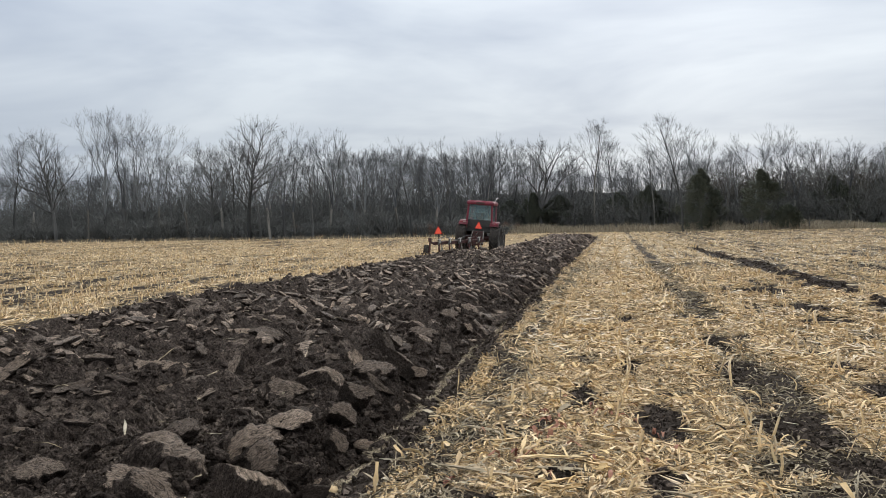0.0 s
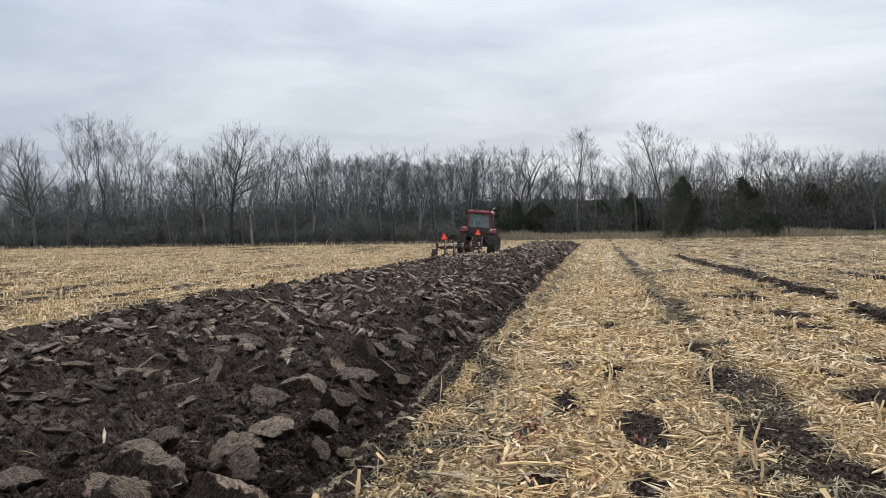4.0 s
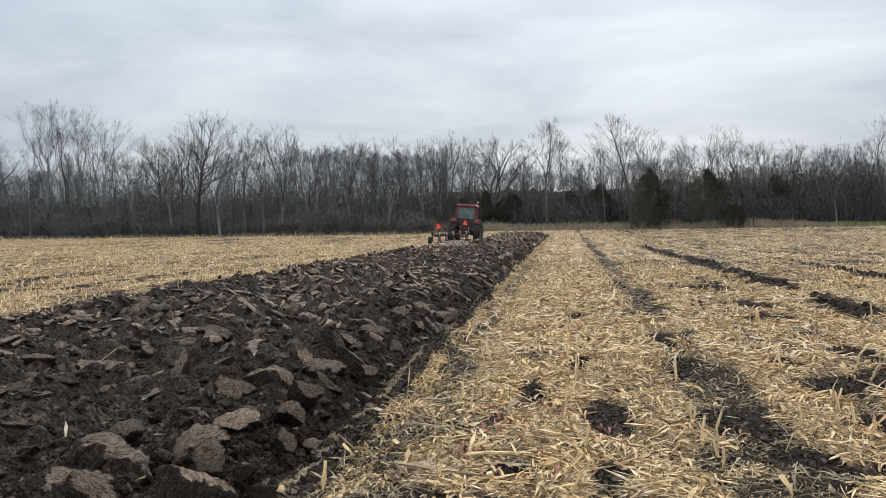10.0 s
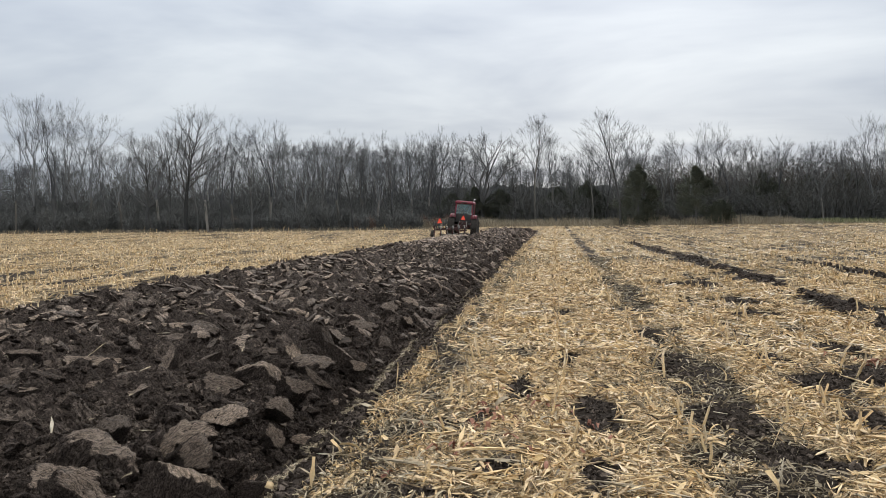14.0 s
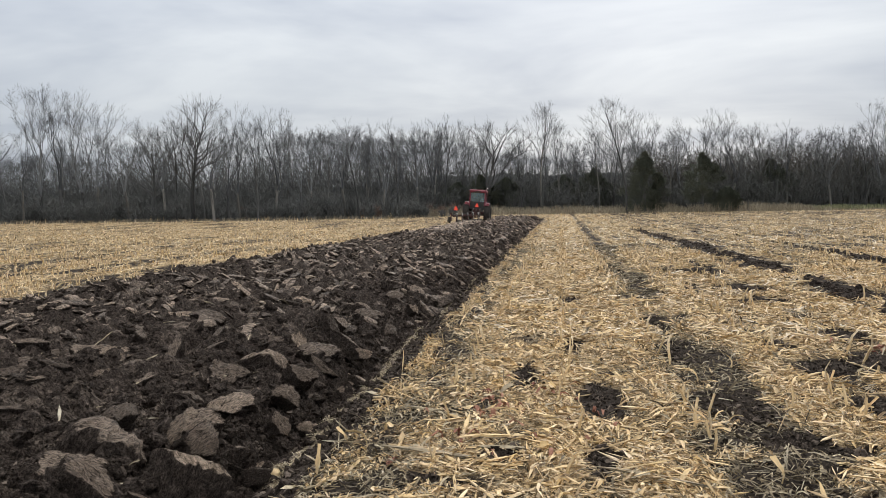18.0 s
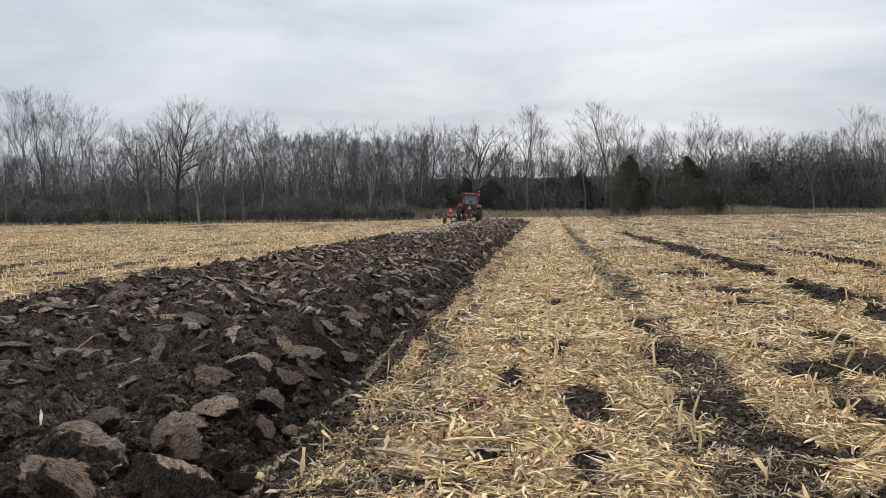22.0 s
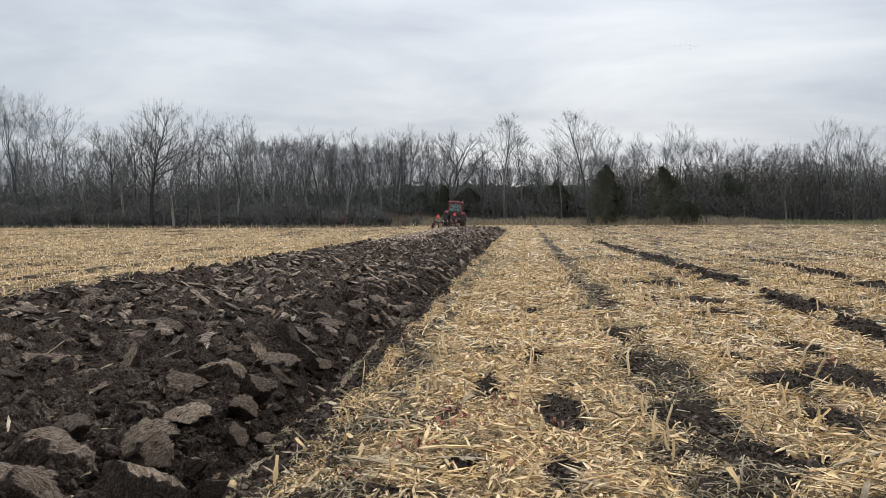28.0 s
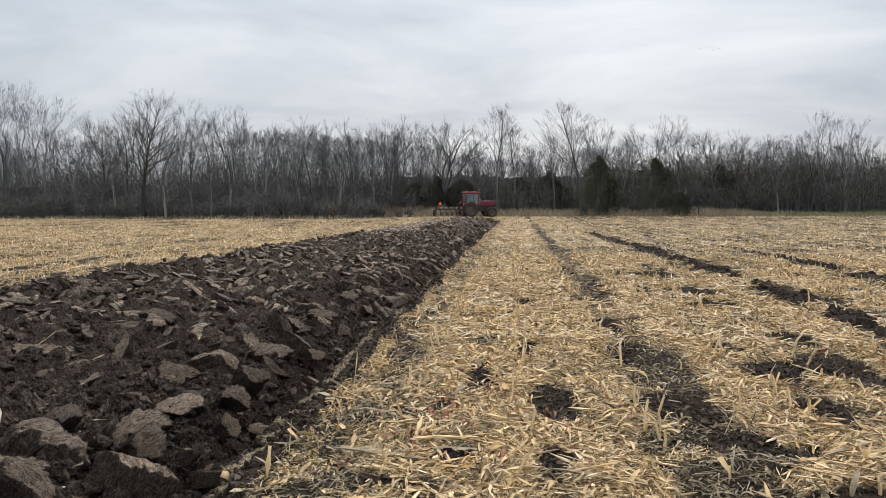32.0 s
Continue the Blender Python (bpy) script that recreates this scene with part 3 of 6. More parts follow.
def build_strip():
    xs = np.concatenate([np.linspace(LEFT, -4.2, 150), np.linspace(-4.17, RIGHT + 0.14, 150)])
    ys = np.concatenate([np.linspace(-6, 3, 110), np.geomspace(3.02, END, 620)])
    V, F = grid(xs, ys, lambda x, y: stripz(x, y) - 0.4 * (x > edge_line(y) + 0.09))
    cx, cy = V[F[:, 0], 0], V[F[:, 0], 1]
    keep = ~((cx < FRESH + 0.1) & (cy > PLOUGH0))
    me = mesh_np("ploughed_ground", V, F[keep], True)
    d = V[:, 0] - edge_line(V[:, 1])
    slot = np.exp(-((d + 0.30 + 0.05 * (fbm(V[:, 1] * 1.1, 0 * d, 93) - 0.5)) / 0.06) ** 2) * (0.80 + 0.25 * vnoise(V[:, 1] * 1.7, 0 * d, 95))
    slot = slot * (0.35 + 0.65 * smooth(0.36, 0.56, fbm(V[:, 0] * 14, V[:, 1] * 5, 96, 3)))
    slabs = 0.72 * smooth(0.48, 0.63, fbm(V[:, 0] * 2.2, V[:, 1] * 4.2, 89, 4)) * (d < -0.7)
    slabs = slabs * (1 + 0.25 * smooth(9, 16, V[:, 1]))
    at = me.attributes.new("sheared", "FLOAT", "POINT")
    at.data.foreach_set("value", np.maximum(slot, slabs * 0.45).astype(np.float32))
    return thing("ploughed_ground", me, BED, "freshly ploughed dark moist soil strip with open furrow", "ploughed soil", kind="structure")


build_ground()
STRIP = build_strip()


# ---- turned slabs and clods ----
def slab_arrays(seed, cuts, rough=1.0, curve=0.3, crack=1.0, under=0.25):
    """A piece of turned slice: a pale sheared face above, curved and cracked, over a dark crumbling body. Half breadth 1, face at z = 0.
    Returns vertices, triangles and how far each vertex is sheared."""
    rng = random.Random(seed)
    bm = bmesh.new()
    bmesh.ops.create_cube(bm, size=2)
    if cuts:
        bmesh.ops.subdivide_edges(bm, edges=bm.edges, cuts=cuts, use_grid_fill=True)
    off = Vector((seed * 1.7, seed * 0.9 + 3.1, seed * 0.3))
    sx, sy = rng.uniform(-0.5, 0.5), rng.uniform(-0.4, 0.4)
    point = rng.uniform(-0.45, 0.45)
    shear = []
    for v in bm.verts:
        a, b, c = v.co
        top = c > 0.99
        rim = max(abs(a), abs(b))
        # between a square and a round outline, ragged, narrower at one end
        k = 1 / math.hypot(a, b) * rim if rim > 1e-6 else 1
        k = 1 + (k - 1) * 0.55
        ang = math.atan2(b, a)
        n = noise.noise(Vector((math.cos(ang) * 1.3, math.sin(ang) * 1.3, 0)) + off) + 0.55 * noise.noise(Vector((math.cos(ang) * 3.6, math.sin(ang) * 3.6, 2)) + off)
        k *= 1 + 0.34 * n + (0.10 * noise.noise(Vector((math.cos(ang) * 9, math.sin(ang) * 9, 4)) + off) if cuts > 6 else 0)
        x, y = a * k * (1 + point * b), b * k * 0.85
        depth = (1 - c) / 2
        slim = 1 - under * depth ** 1.3
        x, y = x * slim + sx * depth, y * slim + sy * depth
        p = Vector((x, y, 0))
        z = -curve * (x * x * 0.75 + y * y * 0.4) + 0.10 * noise.noise(p * 1.4 + off)
        if top:
            # fibres along x, small steps where flakes came off, cracks
            f = noise.noise(Vector((x * 1.6, y * 9, 1)) + off) * 0.045 + 0.03 * noise.noise(Vector((x * 4, y * 16, 5)) + off)
            q = noise.noise(p * 2.3 - off)
            d = noise.voronoi(Vector((x * 1.5, y * 2.6, 0)) + off)[0]
            gap = max(0.0, 1 - (d[1] - d[0]) / 0.10) * crack * (1 if rim < 0.95 else 0)
            z += f + (0.07 if q > 0.05 else -0.03) * rough - 0.10 * gap
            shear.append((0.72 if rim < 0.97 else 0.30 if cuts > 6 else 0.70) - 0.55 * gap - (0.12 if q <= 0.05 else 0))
        else:
            q = Vector((x, y, c)) + off
            d1, d2 = noise.voronoi(q * 1.9)[0][0], noise.voronoi(q * 4.6)[0][0]
            push = rough * (0.30 * (0.42 - d1) + 0.20 * (0.42 - d2) + 0.10 * noise.noise(q * 9))
            h = math.hypot(x, y) or 1
            e = min(1.0, depth * 5)
            x, y = x + x / h * push * e, y + y / h * push * e
            z = z * (1 - depth) - depth * 1.6 + push * 0.6 * e
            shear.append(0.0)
        v.co = Vector((x, y, z))
    bmesh.ops.triangulate(bm, faces=bm.faces)
    bm.verts.index_update()
    V = np.array([v.co[:] for v in bm.verts])
    F = np.array([[v.index for v in f.verts] for f in bm.faces])
    bm.free()
    return V, F, np.array(shear)


def lump_arrays(seed, corners, tall=0.8):
    """A small angular lump."""
    r = random.Random(seed)
    bm = bmesh.new()
    for i in range(corners):
        p = Vector((r.gauss(0, 1), r.gauss(0, 1), r.gauss(0, 1))).normalized() * r.uniform(0.75, 1.15)
        bm.verts.new((p.x, p.y, p.z * tall))
    bmesh.ops.convex_hull(bm, input=bm.verts)
    bmesh.ops.delete(bm, geom=[v for v in bm.verts if not v.link_faces], context="VERTS")
    bmesh.ops.triangulate(bm, faces=bm.faces)
    bm.verts.index_update()
    V = np.array([v.co[:] for v in bm.verts])
    F = np.array([[v.index for v in f.verts] for f in bm.faces])
    bm.free()
    return V, F


def clod_mesh(name, V, F, shear, mat=None, round_off=True):
    me = mesh_np(name, V, F, round_off)
    me.materials.append(mat or CLOD)
    me.attributes.new("sheared", "FLOAT", "POINT").data.foreach_set("value", shear.astype(np.float32))
    return me


# the large blocks: x, y, half breadth, half length, thickness, where the face looks to (0 right, -90 to the near end), its tilt, turn in its plane, lift
BLOCKS = [(-2.62, 4.47, 0.27, 0.23, 0.44, 28, 38, 40, 0.10), (-2.66, 3.93, 0.20, 0.16, 0.20, -60, 16, 0, 0.06), (-2.40, 4.80, 0.20, 0.17, 0.22, -115, 34, 30, 0.10),
          (-2.28, 5.30, 0.16, 0.16, 0.10, -90, 16, 60, 0.08), (-2.66, 5.45, 0.17, 0.15, 0.30, 55, 34, 20, 0.05), (-2.05, 4.08, 0.24, 0.15, 0.34, 60, 26, -20, 0.05),
          (-2.58, 6.98, 0.24, 0.20, 0.42, 35, 32, 10, 0.10), (-2.74, 6.18, 0.17, 0.15, 0.20, -70, 34, 0, 0.06), (-2.08, 4.42, 0.13, 0.11, 0.22, -35, 58, 70, 0.02),
          (-1.74, 4.78, 0.085, 0.07, 0.10, -30, 60, 0, 0.08), (-2.28, 7.32, 0.22, 0.15, 0.20, -65, 16, 10, 0.12), (-2.48, 8.92, 0.20, 0.10, 0.14, 5, 56, 80, 0.08),
          (-2.66, 10.55, 0.25, 0.19, 0.34, 40, 24, 0, 0.10), (-2.70, 13.25, 0.30, 0.24, 0.40, 50, 28, 20, 0.12), (-2.10, 7.78, 0.22, 0.10, 0.14, 30, 42, 0, 0.06),
          (-1.86, 10.1, 0.10, 0.07, 0.10, -15, 60, 60, 0.06), (-1.82, 8.5, 0.12, 0.08, 0.10, -20, 58, 60, 0.06), (-1.77, 7.05, 0.09, 0.06, 0.08, -40, 60, 30, 0.06),
          (-3.35, 4.0, 0.14, 0.12, 0.16, -70, 18, 0, 0.04), (-2.38, 3.75, 0.18, 0.14, 0.24, 10, 40, 20, 0.05), (-2.95, 5.0, 0.12, 0.10, 0.12, -60, 20, 60, 0.02),
          (-4.55, 7.15, 0.22, 0.13, 0.12, -70, 20, 10, 0.06), (-4.25, 6.95, 0.18, 0.12, 0.12, -60, 24, 40, 0.08), (-4.75, 6.45, 0.24, 0.14, 0.14, -100, 22, 5, 0.08),
          (-3.66, 6.45, 0.16, 0.10, 0.10, -20, 24, 70, 0.02), (-4.4, 8.5, 0.26, 0.12, 0.12, -75, 20, 15, 0.08), (-4.1, 8.9, 0.24, 0.12, 0.12, -60, 16, -15, 0.08),
          (-4.8, 9.4, 0.25, 0.14, 0.14, -90, 20, 5, 0.06), (-2.45, 11.7, 0.16, 0.12, 0.16, -60, 30, 0, 0.10), (-2.25, 12.4, 0.2, 0.12, 0.16, -20, 45, 60, 0.10),
          (-2.35, 9.7, 0.2, 0.12, 0.16, -50, 26, 20, 0.08), (-2.05, 6.2, 0.14, 0.10, 0.16, -30, 48, 30, 0.05), (-2.0, 5.6, 0.12, 0.09, 0.14, -60, 40, 0, 0.04)]


def faced(x, y, z, sx, sy, sz, to, tilt, turn):
    """A slab at a place, its face tilted towards a direction."""
    return pose(x, y, z, 0, tilt, to) @ pose(0, 0, 0, 0, 0, turn - to) @ Matrix.Diagonal((sx, sy, sz, 1))


def slab_rows(rng):
    """Slices side by side along the strip, broken into leaning slabs: place, half breadth, facing, tilt, turn, height, chance."""
    rows, x, k = [], -2.02, 0
    while x > LEFT + 0.3:
        y = -5 + rng.uniform(0, 0.3)
        lo, hi, p = (0.05, 0.13, 0.75) if k < 1 else (0.05, 0.15, 0.6) if k == 1 else (0.035, 0.125, 0.34 if k == 2 else 0.72)
        to, turn = -50, 20
        while y < END - 0.5:
            if rng.random() < 0.3:
                to, turn = rng.gauss(20 if k < 2 else -40, 45), rng.gauss(32, 26)
            size = (lo + (hi - lo) * rng.random() ** 1.8) * (1.5 if k < 2 and y > 7.5 else 0.75 if x < LEFT + 1.1 else 1) * (1 + 0.004 * min(max(0, y - 10), 40))
            heap = 1 if k < 2 else (0.40 if x < -3.4 and y < 12 else 0.22) + 0.95 * float(smooth(0.38, 0.56, fbm(np.array(x * 0.9), np.array(y * 0.6), 83, 3)))
            if rng.random() < p * heap:
                steep = rng.gauss(36, 13) if k < 2 else rng.gauss(27, 14)
                rows.append((x + rng.gauss(0, 0.11), y, size, to + rng.gauss(0, 18), steep, turn + rng.gauss(0, 22), rng.uniform(0.3, 0.62) if k > 1 else rng.uniform(0.6, 1.1), rng.random()))
            y += size * rng.uniform(1.1, 2.5)
        x -= 0.36 + rng.uniform(-0.05, 0.05)
        k += 1
    return rows


def build_clods():
    rng = random.Random(5)
    big = [slab_arrays(100 + i, 17, 0.8, (0.35, 0.15, 0.5, 0.25)[i % 4], 0.7, (0.35, 0.1, 0.25)[i % 3]) for i in range(10)]
    fine = [slab_arrays(120 + i, 8, 1.0, (0.3, 0.1, 0.45)[i % 3], 0.8, 0.2) for i in range(10)]
    skins = (1.1, 0.8, 1.0, 0.9, 1.1, 0.5, 1.0)
    plain = [slab_arrays(140 + i, 3, 0.9, (0.3, 0.1, 0.4)[i % 3], 0.0, 0.15) for i in range(12)]
    rude = [slab_arrays(160 + i, 1, 0.8, 0.2, 0.0, 0.1) for i in range(8)]
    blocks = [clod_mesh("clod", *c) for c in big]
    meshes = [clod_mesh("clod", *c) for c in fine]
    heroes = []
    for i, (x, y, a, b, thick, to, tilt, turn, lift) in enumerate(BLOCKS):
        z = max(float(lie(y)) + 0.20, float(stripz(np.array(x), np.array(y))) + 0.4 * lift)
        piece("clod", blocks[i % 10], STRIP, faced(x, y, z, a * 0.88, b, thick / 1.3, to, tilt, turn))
        heroes.append((x, y, a))
    rows = [r for r in slab_rows(rng) if not (r[0] < FRESH + 0.45 and r[1] > PLOUGH0 - 0.3) and all(math.hypot(r[0] - a, r[1] - b) > c + 0.5 * r[2] for a, b, c in heroes)]
    near = sorted(rows, key=lambda r: math.hypot(r[0] + 2, max(r[1] - 4, 2.5 * (4 - r[1]))) - 8 * r[2])
    lone, rest = near[:265], near[265:]
    for i, (x, y, s, to, tilt, turn, tall, kind) in enumerate(lone):
        z = float(stripz(np.array(x), np.array(y))) + s * ((0.18 if tall > 0.6 else 0.06) + 0.45 * math.sin(radians(abs(tilt))))
        piece("clod", meshes[(i * 3) % 10], STRIP, faced(x, y, z, s * 1.35, s * (0.42 + 0.45 * kind), s * tall, to, tilt, turn))
    r = np.array(rest)
    z = stripz(r[:, 0], r[:, 1]) + r[:, 2] * (0.20 + 0.45 * np.sin(np.radians(np.abs(r[:, 4]))))
    M = np.array([np.array(faced(x, y, zz, s * 1.25, s * (0.40 + 0.4 * kind), s * tall, to, tilt, turn))[:3] for (x, y, s, to, tilt, turn, tall, kind), zz in zip(rest, z)])
    close = (r[:, 1] < 24) & (r[:, 1] > 2)
    both = plain + rude
    i = np.arange(len(r))
    which = np.where(close, i % 12, 12 + i % 8)
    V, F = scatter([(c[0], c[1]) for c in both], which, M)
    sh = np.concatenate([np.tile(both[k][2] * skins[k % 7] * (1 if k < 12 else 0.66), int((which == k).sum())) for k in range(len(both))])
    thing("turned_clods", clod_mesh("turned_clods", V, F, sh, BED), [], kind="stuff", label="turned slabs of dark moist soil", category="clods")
    # lumps of all sizes between the slabs
    g = np.random.default_rng(6)
    n = 15000
    y = 2.8 * np.exp(g.random(n) * math.log(50 / 2.8))
    x = g.uniform(LEFT + 0.1, -1.6, n)
    x[:6500] = -1.75 - np.abs(g.normal(0, 0.75, 6500))
    keep = ~((x < FRESH + 0.1) & (y > PLOUGH0 - 0.3)) & (x > -0.75 * y - 1.2) & ((x - edge_line(y) < -0.42) | (g.random(n) < 0.2))
    x, y = x[keep], y[keep]
    ty = 9 * np.exp(g.random(2600) * math.log(48 / 9))
    tx = np.where(g.random(2600) < 0.6, 4.55, 7.45) + g.normal(0, 0.3, 2600)
    on = g.random(2600) < 1.2 * tracks(tx, ty)
    x, y = np.concatenate([x, tx[on]]), np.concatenate([y, ty[on]])
    n = len(x)
    s = (0.014 + 0.060 * g.random(n) ** 2.6) * (1 + 0.012 * y)
    lumps = [lump_arrays(220 + i, 13) for i in range(10)]
    M = poses(x, y, np.where(x < -1.3, stripz(x, y), surface(x, y)) + s * 0.25, g.normal(0, 0.5, n), g.normal(0, 0.5, n), g.uniform(0, 6.3, n), s * g.uniform(0.8, 1.3, n), s, s * g.uniform(0.7, 1.1, n))
    V, F = scatter(lumps, np.arange(n) % 10, M)
    thing("soil_lumps", clod_mesh("soil_lumps", V, F, np.zeros(len(V)), BED, False), [], kind="stuff", label="broken lumps of dark moist soil", category="clods")
    # crumbs between the slabs, on the furrow's lip and in the wheel tracks
    n = 20000
    y = 2.6 * np.exp(g.random(n) * math.log(40 / 2.6))
    y[:1500] = g.uniform(-5, 3, 1500)
    x = g.uniform(LEFT + 0.1, -1.25, n)
    d = x - edge_line(y)
    keep = ~((x < FRESH + 0.1) & (y > PLOUGH0 - 0.3)) & ((d < -0.40) | (g.random(n) < 0.45) | ((d > -0.3) & (g.random(n) < 0.8 * np.exp(-np.maximum(d, 0) / 0.12))))
    x, y = x[keep], y[keep]
    # the foot of the bank was swept clean
    d = x - edge_line(y)
    clean = (d < -0.25) & (d > -0.40) & (g.random(len(x)) < 0.8)
    x, y = x[~clean], y[~clean]
    # the finest tilth lies between the blocks beside the furrow
    n1 = 16000
    y1 = 3.4 * np.exp(g.random(n1) * math.log(11 / 3.4))
    x1 = np.maximum(-1.95 - np.abs(g.normal(0, 0.9, n1)), -0.75 * y1 - 0.6)
    n0 = len(x)
    x, y = np.concatenate([x, x1]), np.concatenate([y, y1])
    n2 = 7000
    y2 = 8 * np.exp(g.random(n2) * math.log(50 / 8))
    x2 = np.where(g.random(n2) < 0.6, 4.5, 7.45) + g.normal(0, 0.35, n2)
    x3, y3 = g.uniform(-0.6, 4, 12000), 4 * np.exp(g.random(12000) * math.log(22 / 4))
    pn = np.repeat(np.array(PATCHES), 380, 0)
    x4, y4 = pn[:, 0] + pn[:, 2] * g.normal(0, 0.7, len(pn)), pn[:, 1] + pn[:, 3] * g.normal(0, 0.7, len(pn))
    x2, y2 = np.concatenate([x2, x3, x4]), np.concatenate([y2, y3, y4])
    k2 = g.random(len(x2)) < tracks(x2, y2) + patches(x2, y2) + 0.8 * smooth(0.5, 0.15, cover(x2, y2)) * (x2 > -0.9)
    y5 = 3.2 * np.exp(g.random(6000) * math.log(34 / 3.2))
    x5 = edge_line(y5) + g.uniform(-0.24, 0.16, 6000)
    x, y = np.concatenate([x, x2[k2], x5]), np.concatenate([y, y2[k2], y5])
    n = len(x)
    s = (0.006 + 0.025 * g.random(n) ** 2.2) * (1 + 0.03 * y) * np.where(g.random(n) < 0.08, 1.7, 1) * np.where((x - edge_line(y) < -0.36) & (x - edge_line(y) > -1.0), 1.5, 1) * np.where(x > -1.2, 0.9, 1)
    s[n0:n0 + n1] = 0.006 + 0.016 * g.random(n1) ** 1.5
    z = np.where(x < edge_line(y) + 0.03, stripz(x, y), surface(x, y))
    small = [lump_arrays(180 + i, 6, 0.75) for i in range(6)]
    M = poses(x, y, z + s * 0.35, g.normal(0, 0.5, n), g.normal(0, 0.5, n), g.uniform(0, 6.3, n), s, s * g.uniform(0.6, 1.1, n), s)
    V, F = scatter(small, np.arange(n) % 6, M)
    thing("soil_crumbs", mesh_np("soil_crumbs", V, F), CRUMB, kind="stuff", label="loose crumbs of dark soil", category="crumbs")


build_clods()


# ---- corn residue ----
def stalk_piece(bend, split):
    """A chopped stalk with a slight bend; length 1 along y, breadth 1."""
    P = [(0, -0.5, 0), (bend, 0.05, 0.3), (0, 0.5, 0)]
    V, F = tubes(P[:2], P[1:], [0.5, 0.5], [0.5, 0.35], 3 if split else 4)
    return V, np.concatenate([F[:, :3], F[:, [0, 2, 3]]])


def short_piece():
    V, F = tubes([(0, -0.5, 0)], [(0, 0.5, 0)], [0.5], [0.4], 3)
    return V, np.concatenate([F[:, :3], F[:, [0, 2, 3]]])


def leaf_piece(seed):
    """A curled husk or leaf strip, length 1 along y, breadth 1."""
    r = random.Random(seed)
    n = 5
    V, tw = [], r.uniform(-1.1, 1.1)
    sway, ph = r.uniform(-1.2, 1.2), r.uniform(0, 6)
    for i in range(n):
        t = i / (n - 1)
        w = 0.5 * math.sin(math.pi * (0.15 + 0.8 * t)) ** 0.8 + 0.02
        if seed % 5 > 0:
            # torn off blunt at both ends
            w = 0.40 + r.uniform(-0.22, 0.12) - (0.16 * t if seed % 5 == 2 else 0)
        a = tw * (t - 0.5) * 2
        c = Vector((sway * math.sin(2.4 * t + ph), t - 0.5, 0.9 * math.sin(math.pi * t) + r.uniform(-0.2, 0.2)))
        d = Vector((math.cos(a), 0, math.sin(a))) * w
        V += [(c - d)[:], (c + Vector((0, 0, -0.22)))[:], (c + d)[:]]
    F = []
    for i in range(n - 1):
        for k in (0, 1):
            a = i * 3 + k
            F += [(a, a + 1, a + 4), (a, a + 4, a + 3)]
    return np.array(V), np.array(F)


STALKS = [stalk_piece(b, k % 2) for k, b in enumerate((0, 0.6, -0.9, 1.4))]
LEAVES = [leaf_piece(i) for i in range(10)]
TORN = [leaf for i, leaf in enumerate(LEAVES) if i % 5]
SHORT = [short_piece()]
SHRED = [(np.array([(-0.5, -0.5, 0), (0.5, -0.46, 0.2), (0.35, 0.5, 0.1), (-0.4, 0.44, -0.1)]), np.array([(0, 1, 2), (0, 2, 3)]))]


def residue(name, mat, n, x0, x1, y0, y1, length, breadth, templates, seed, lift, label, tilt=0.2, gamma=1.0, grow=0.03, where=None, single=None):
    """Scatters pieces as thick as cover() says. single: near limit, name, category and group of those that lie apart as things."""
    g = np.random.default_rng(seed)
    y = y0 * np.exp(g.random(n) * math.log(y1 / y0)) if y0 > 0 else g.uniform(y0, y1, n)
    lo, hi = np.maximum(x0, -3.0 - 0.95 * np.abs(y)), np.minimum(x1, 3.0 + 0.66 * np.abs(y))
    x = lo + (hi - lo) * g.random(n)
    c = cover(x, y) ** gamma if where is None else where(x, y)
    lip = np.where(y < END, edge_line(y) + 0.09 - 0.02 * smooth(7.0, 5.0, y), 99)
    ok = (hi > lo) & (y < field_end(x)) & (g.random(n) < c) & ~((x > LEFT - 0.05) & (x < np.where(y < END, lip, LEFT)))
    x, y = x[ok], y[ok]
    n = len(x)
    k = 1 + grow * np.maximum(y - 5, 0)
    L = (length[0] + (length[1] - length[0]) * g.random(n) ** 1.6) * np.minimum(k, 1.8)
    # none reaches far over the furrow's lip
    L = L * np.where((y < END) & (x > LEFT), np.clip((x - edge_line(y)) / 0.45, 0.22, 1), 1)
    W = g.uniform(*breadth, n) * k
    # the chopper laid it down in swirls
    lay = 11.0 * vnoise(x * 1.3, y * 1.3, 33) + g.normal(0, 0.75, n)
    pile = 0.4 + 0.9 * vnoise(x * 2.2, y * 2.2, 91)
    M = poses(x, y, surface(x, y) + g.uniform(0.004, lift, n) * pile, g.normal(0, tilt, n), g.normal(0, tilt, n), lay, W, L, W)
    which = g.integers(0, len(templates), n)
    if single:
        lone = np.flatnonzero((y < single[0]) & (np.abs(x + 0.1) < 0.62 * y))[:150]
        for i in lone:
            V, F = templates[which[i]]
            turn = M[i, :, :3]
            at = Matrix.Translation(M[i, :, 3])
            thing(single[1], mesh_np(single[1], V @ turn.T, F), mat, single[4], single[2], single[3], at=at)
        keep = np.ones(n, bool)
        keep[lone] = False
        which, M = which[keep], M[keep]
    V, F = scatter(templates, which, M)
    thing(name, mesh_np(name, V, F), mat, label, "residue", kind="stuff")


def gappy(x, y):
    """Grey leaves gather in the bare rows and beside the furrow."""
    return np.clip(0.18 + 1.25 * np.exp(-((x - gap_line(y)) / 0.46) ** 2) + 0.85 * np.exp(-((x + 1.1) / 0.45) ** 2) + 0.3 * np.exp(-((x - 2.9) / 0.4) ** 2) - 1.6 * patches(x, y) - 1.2 * tracks(x, y), 0, 1)


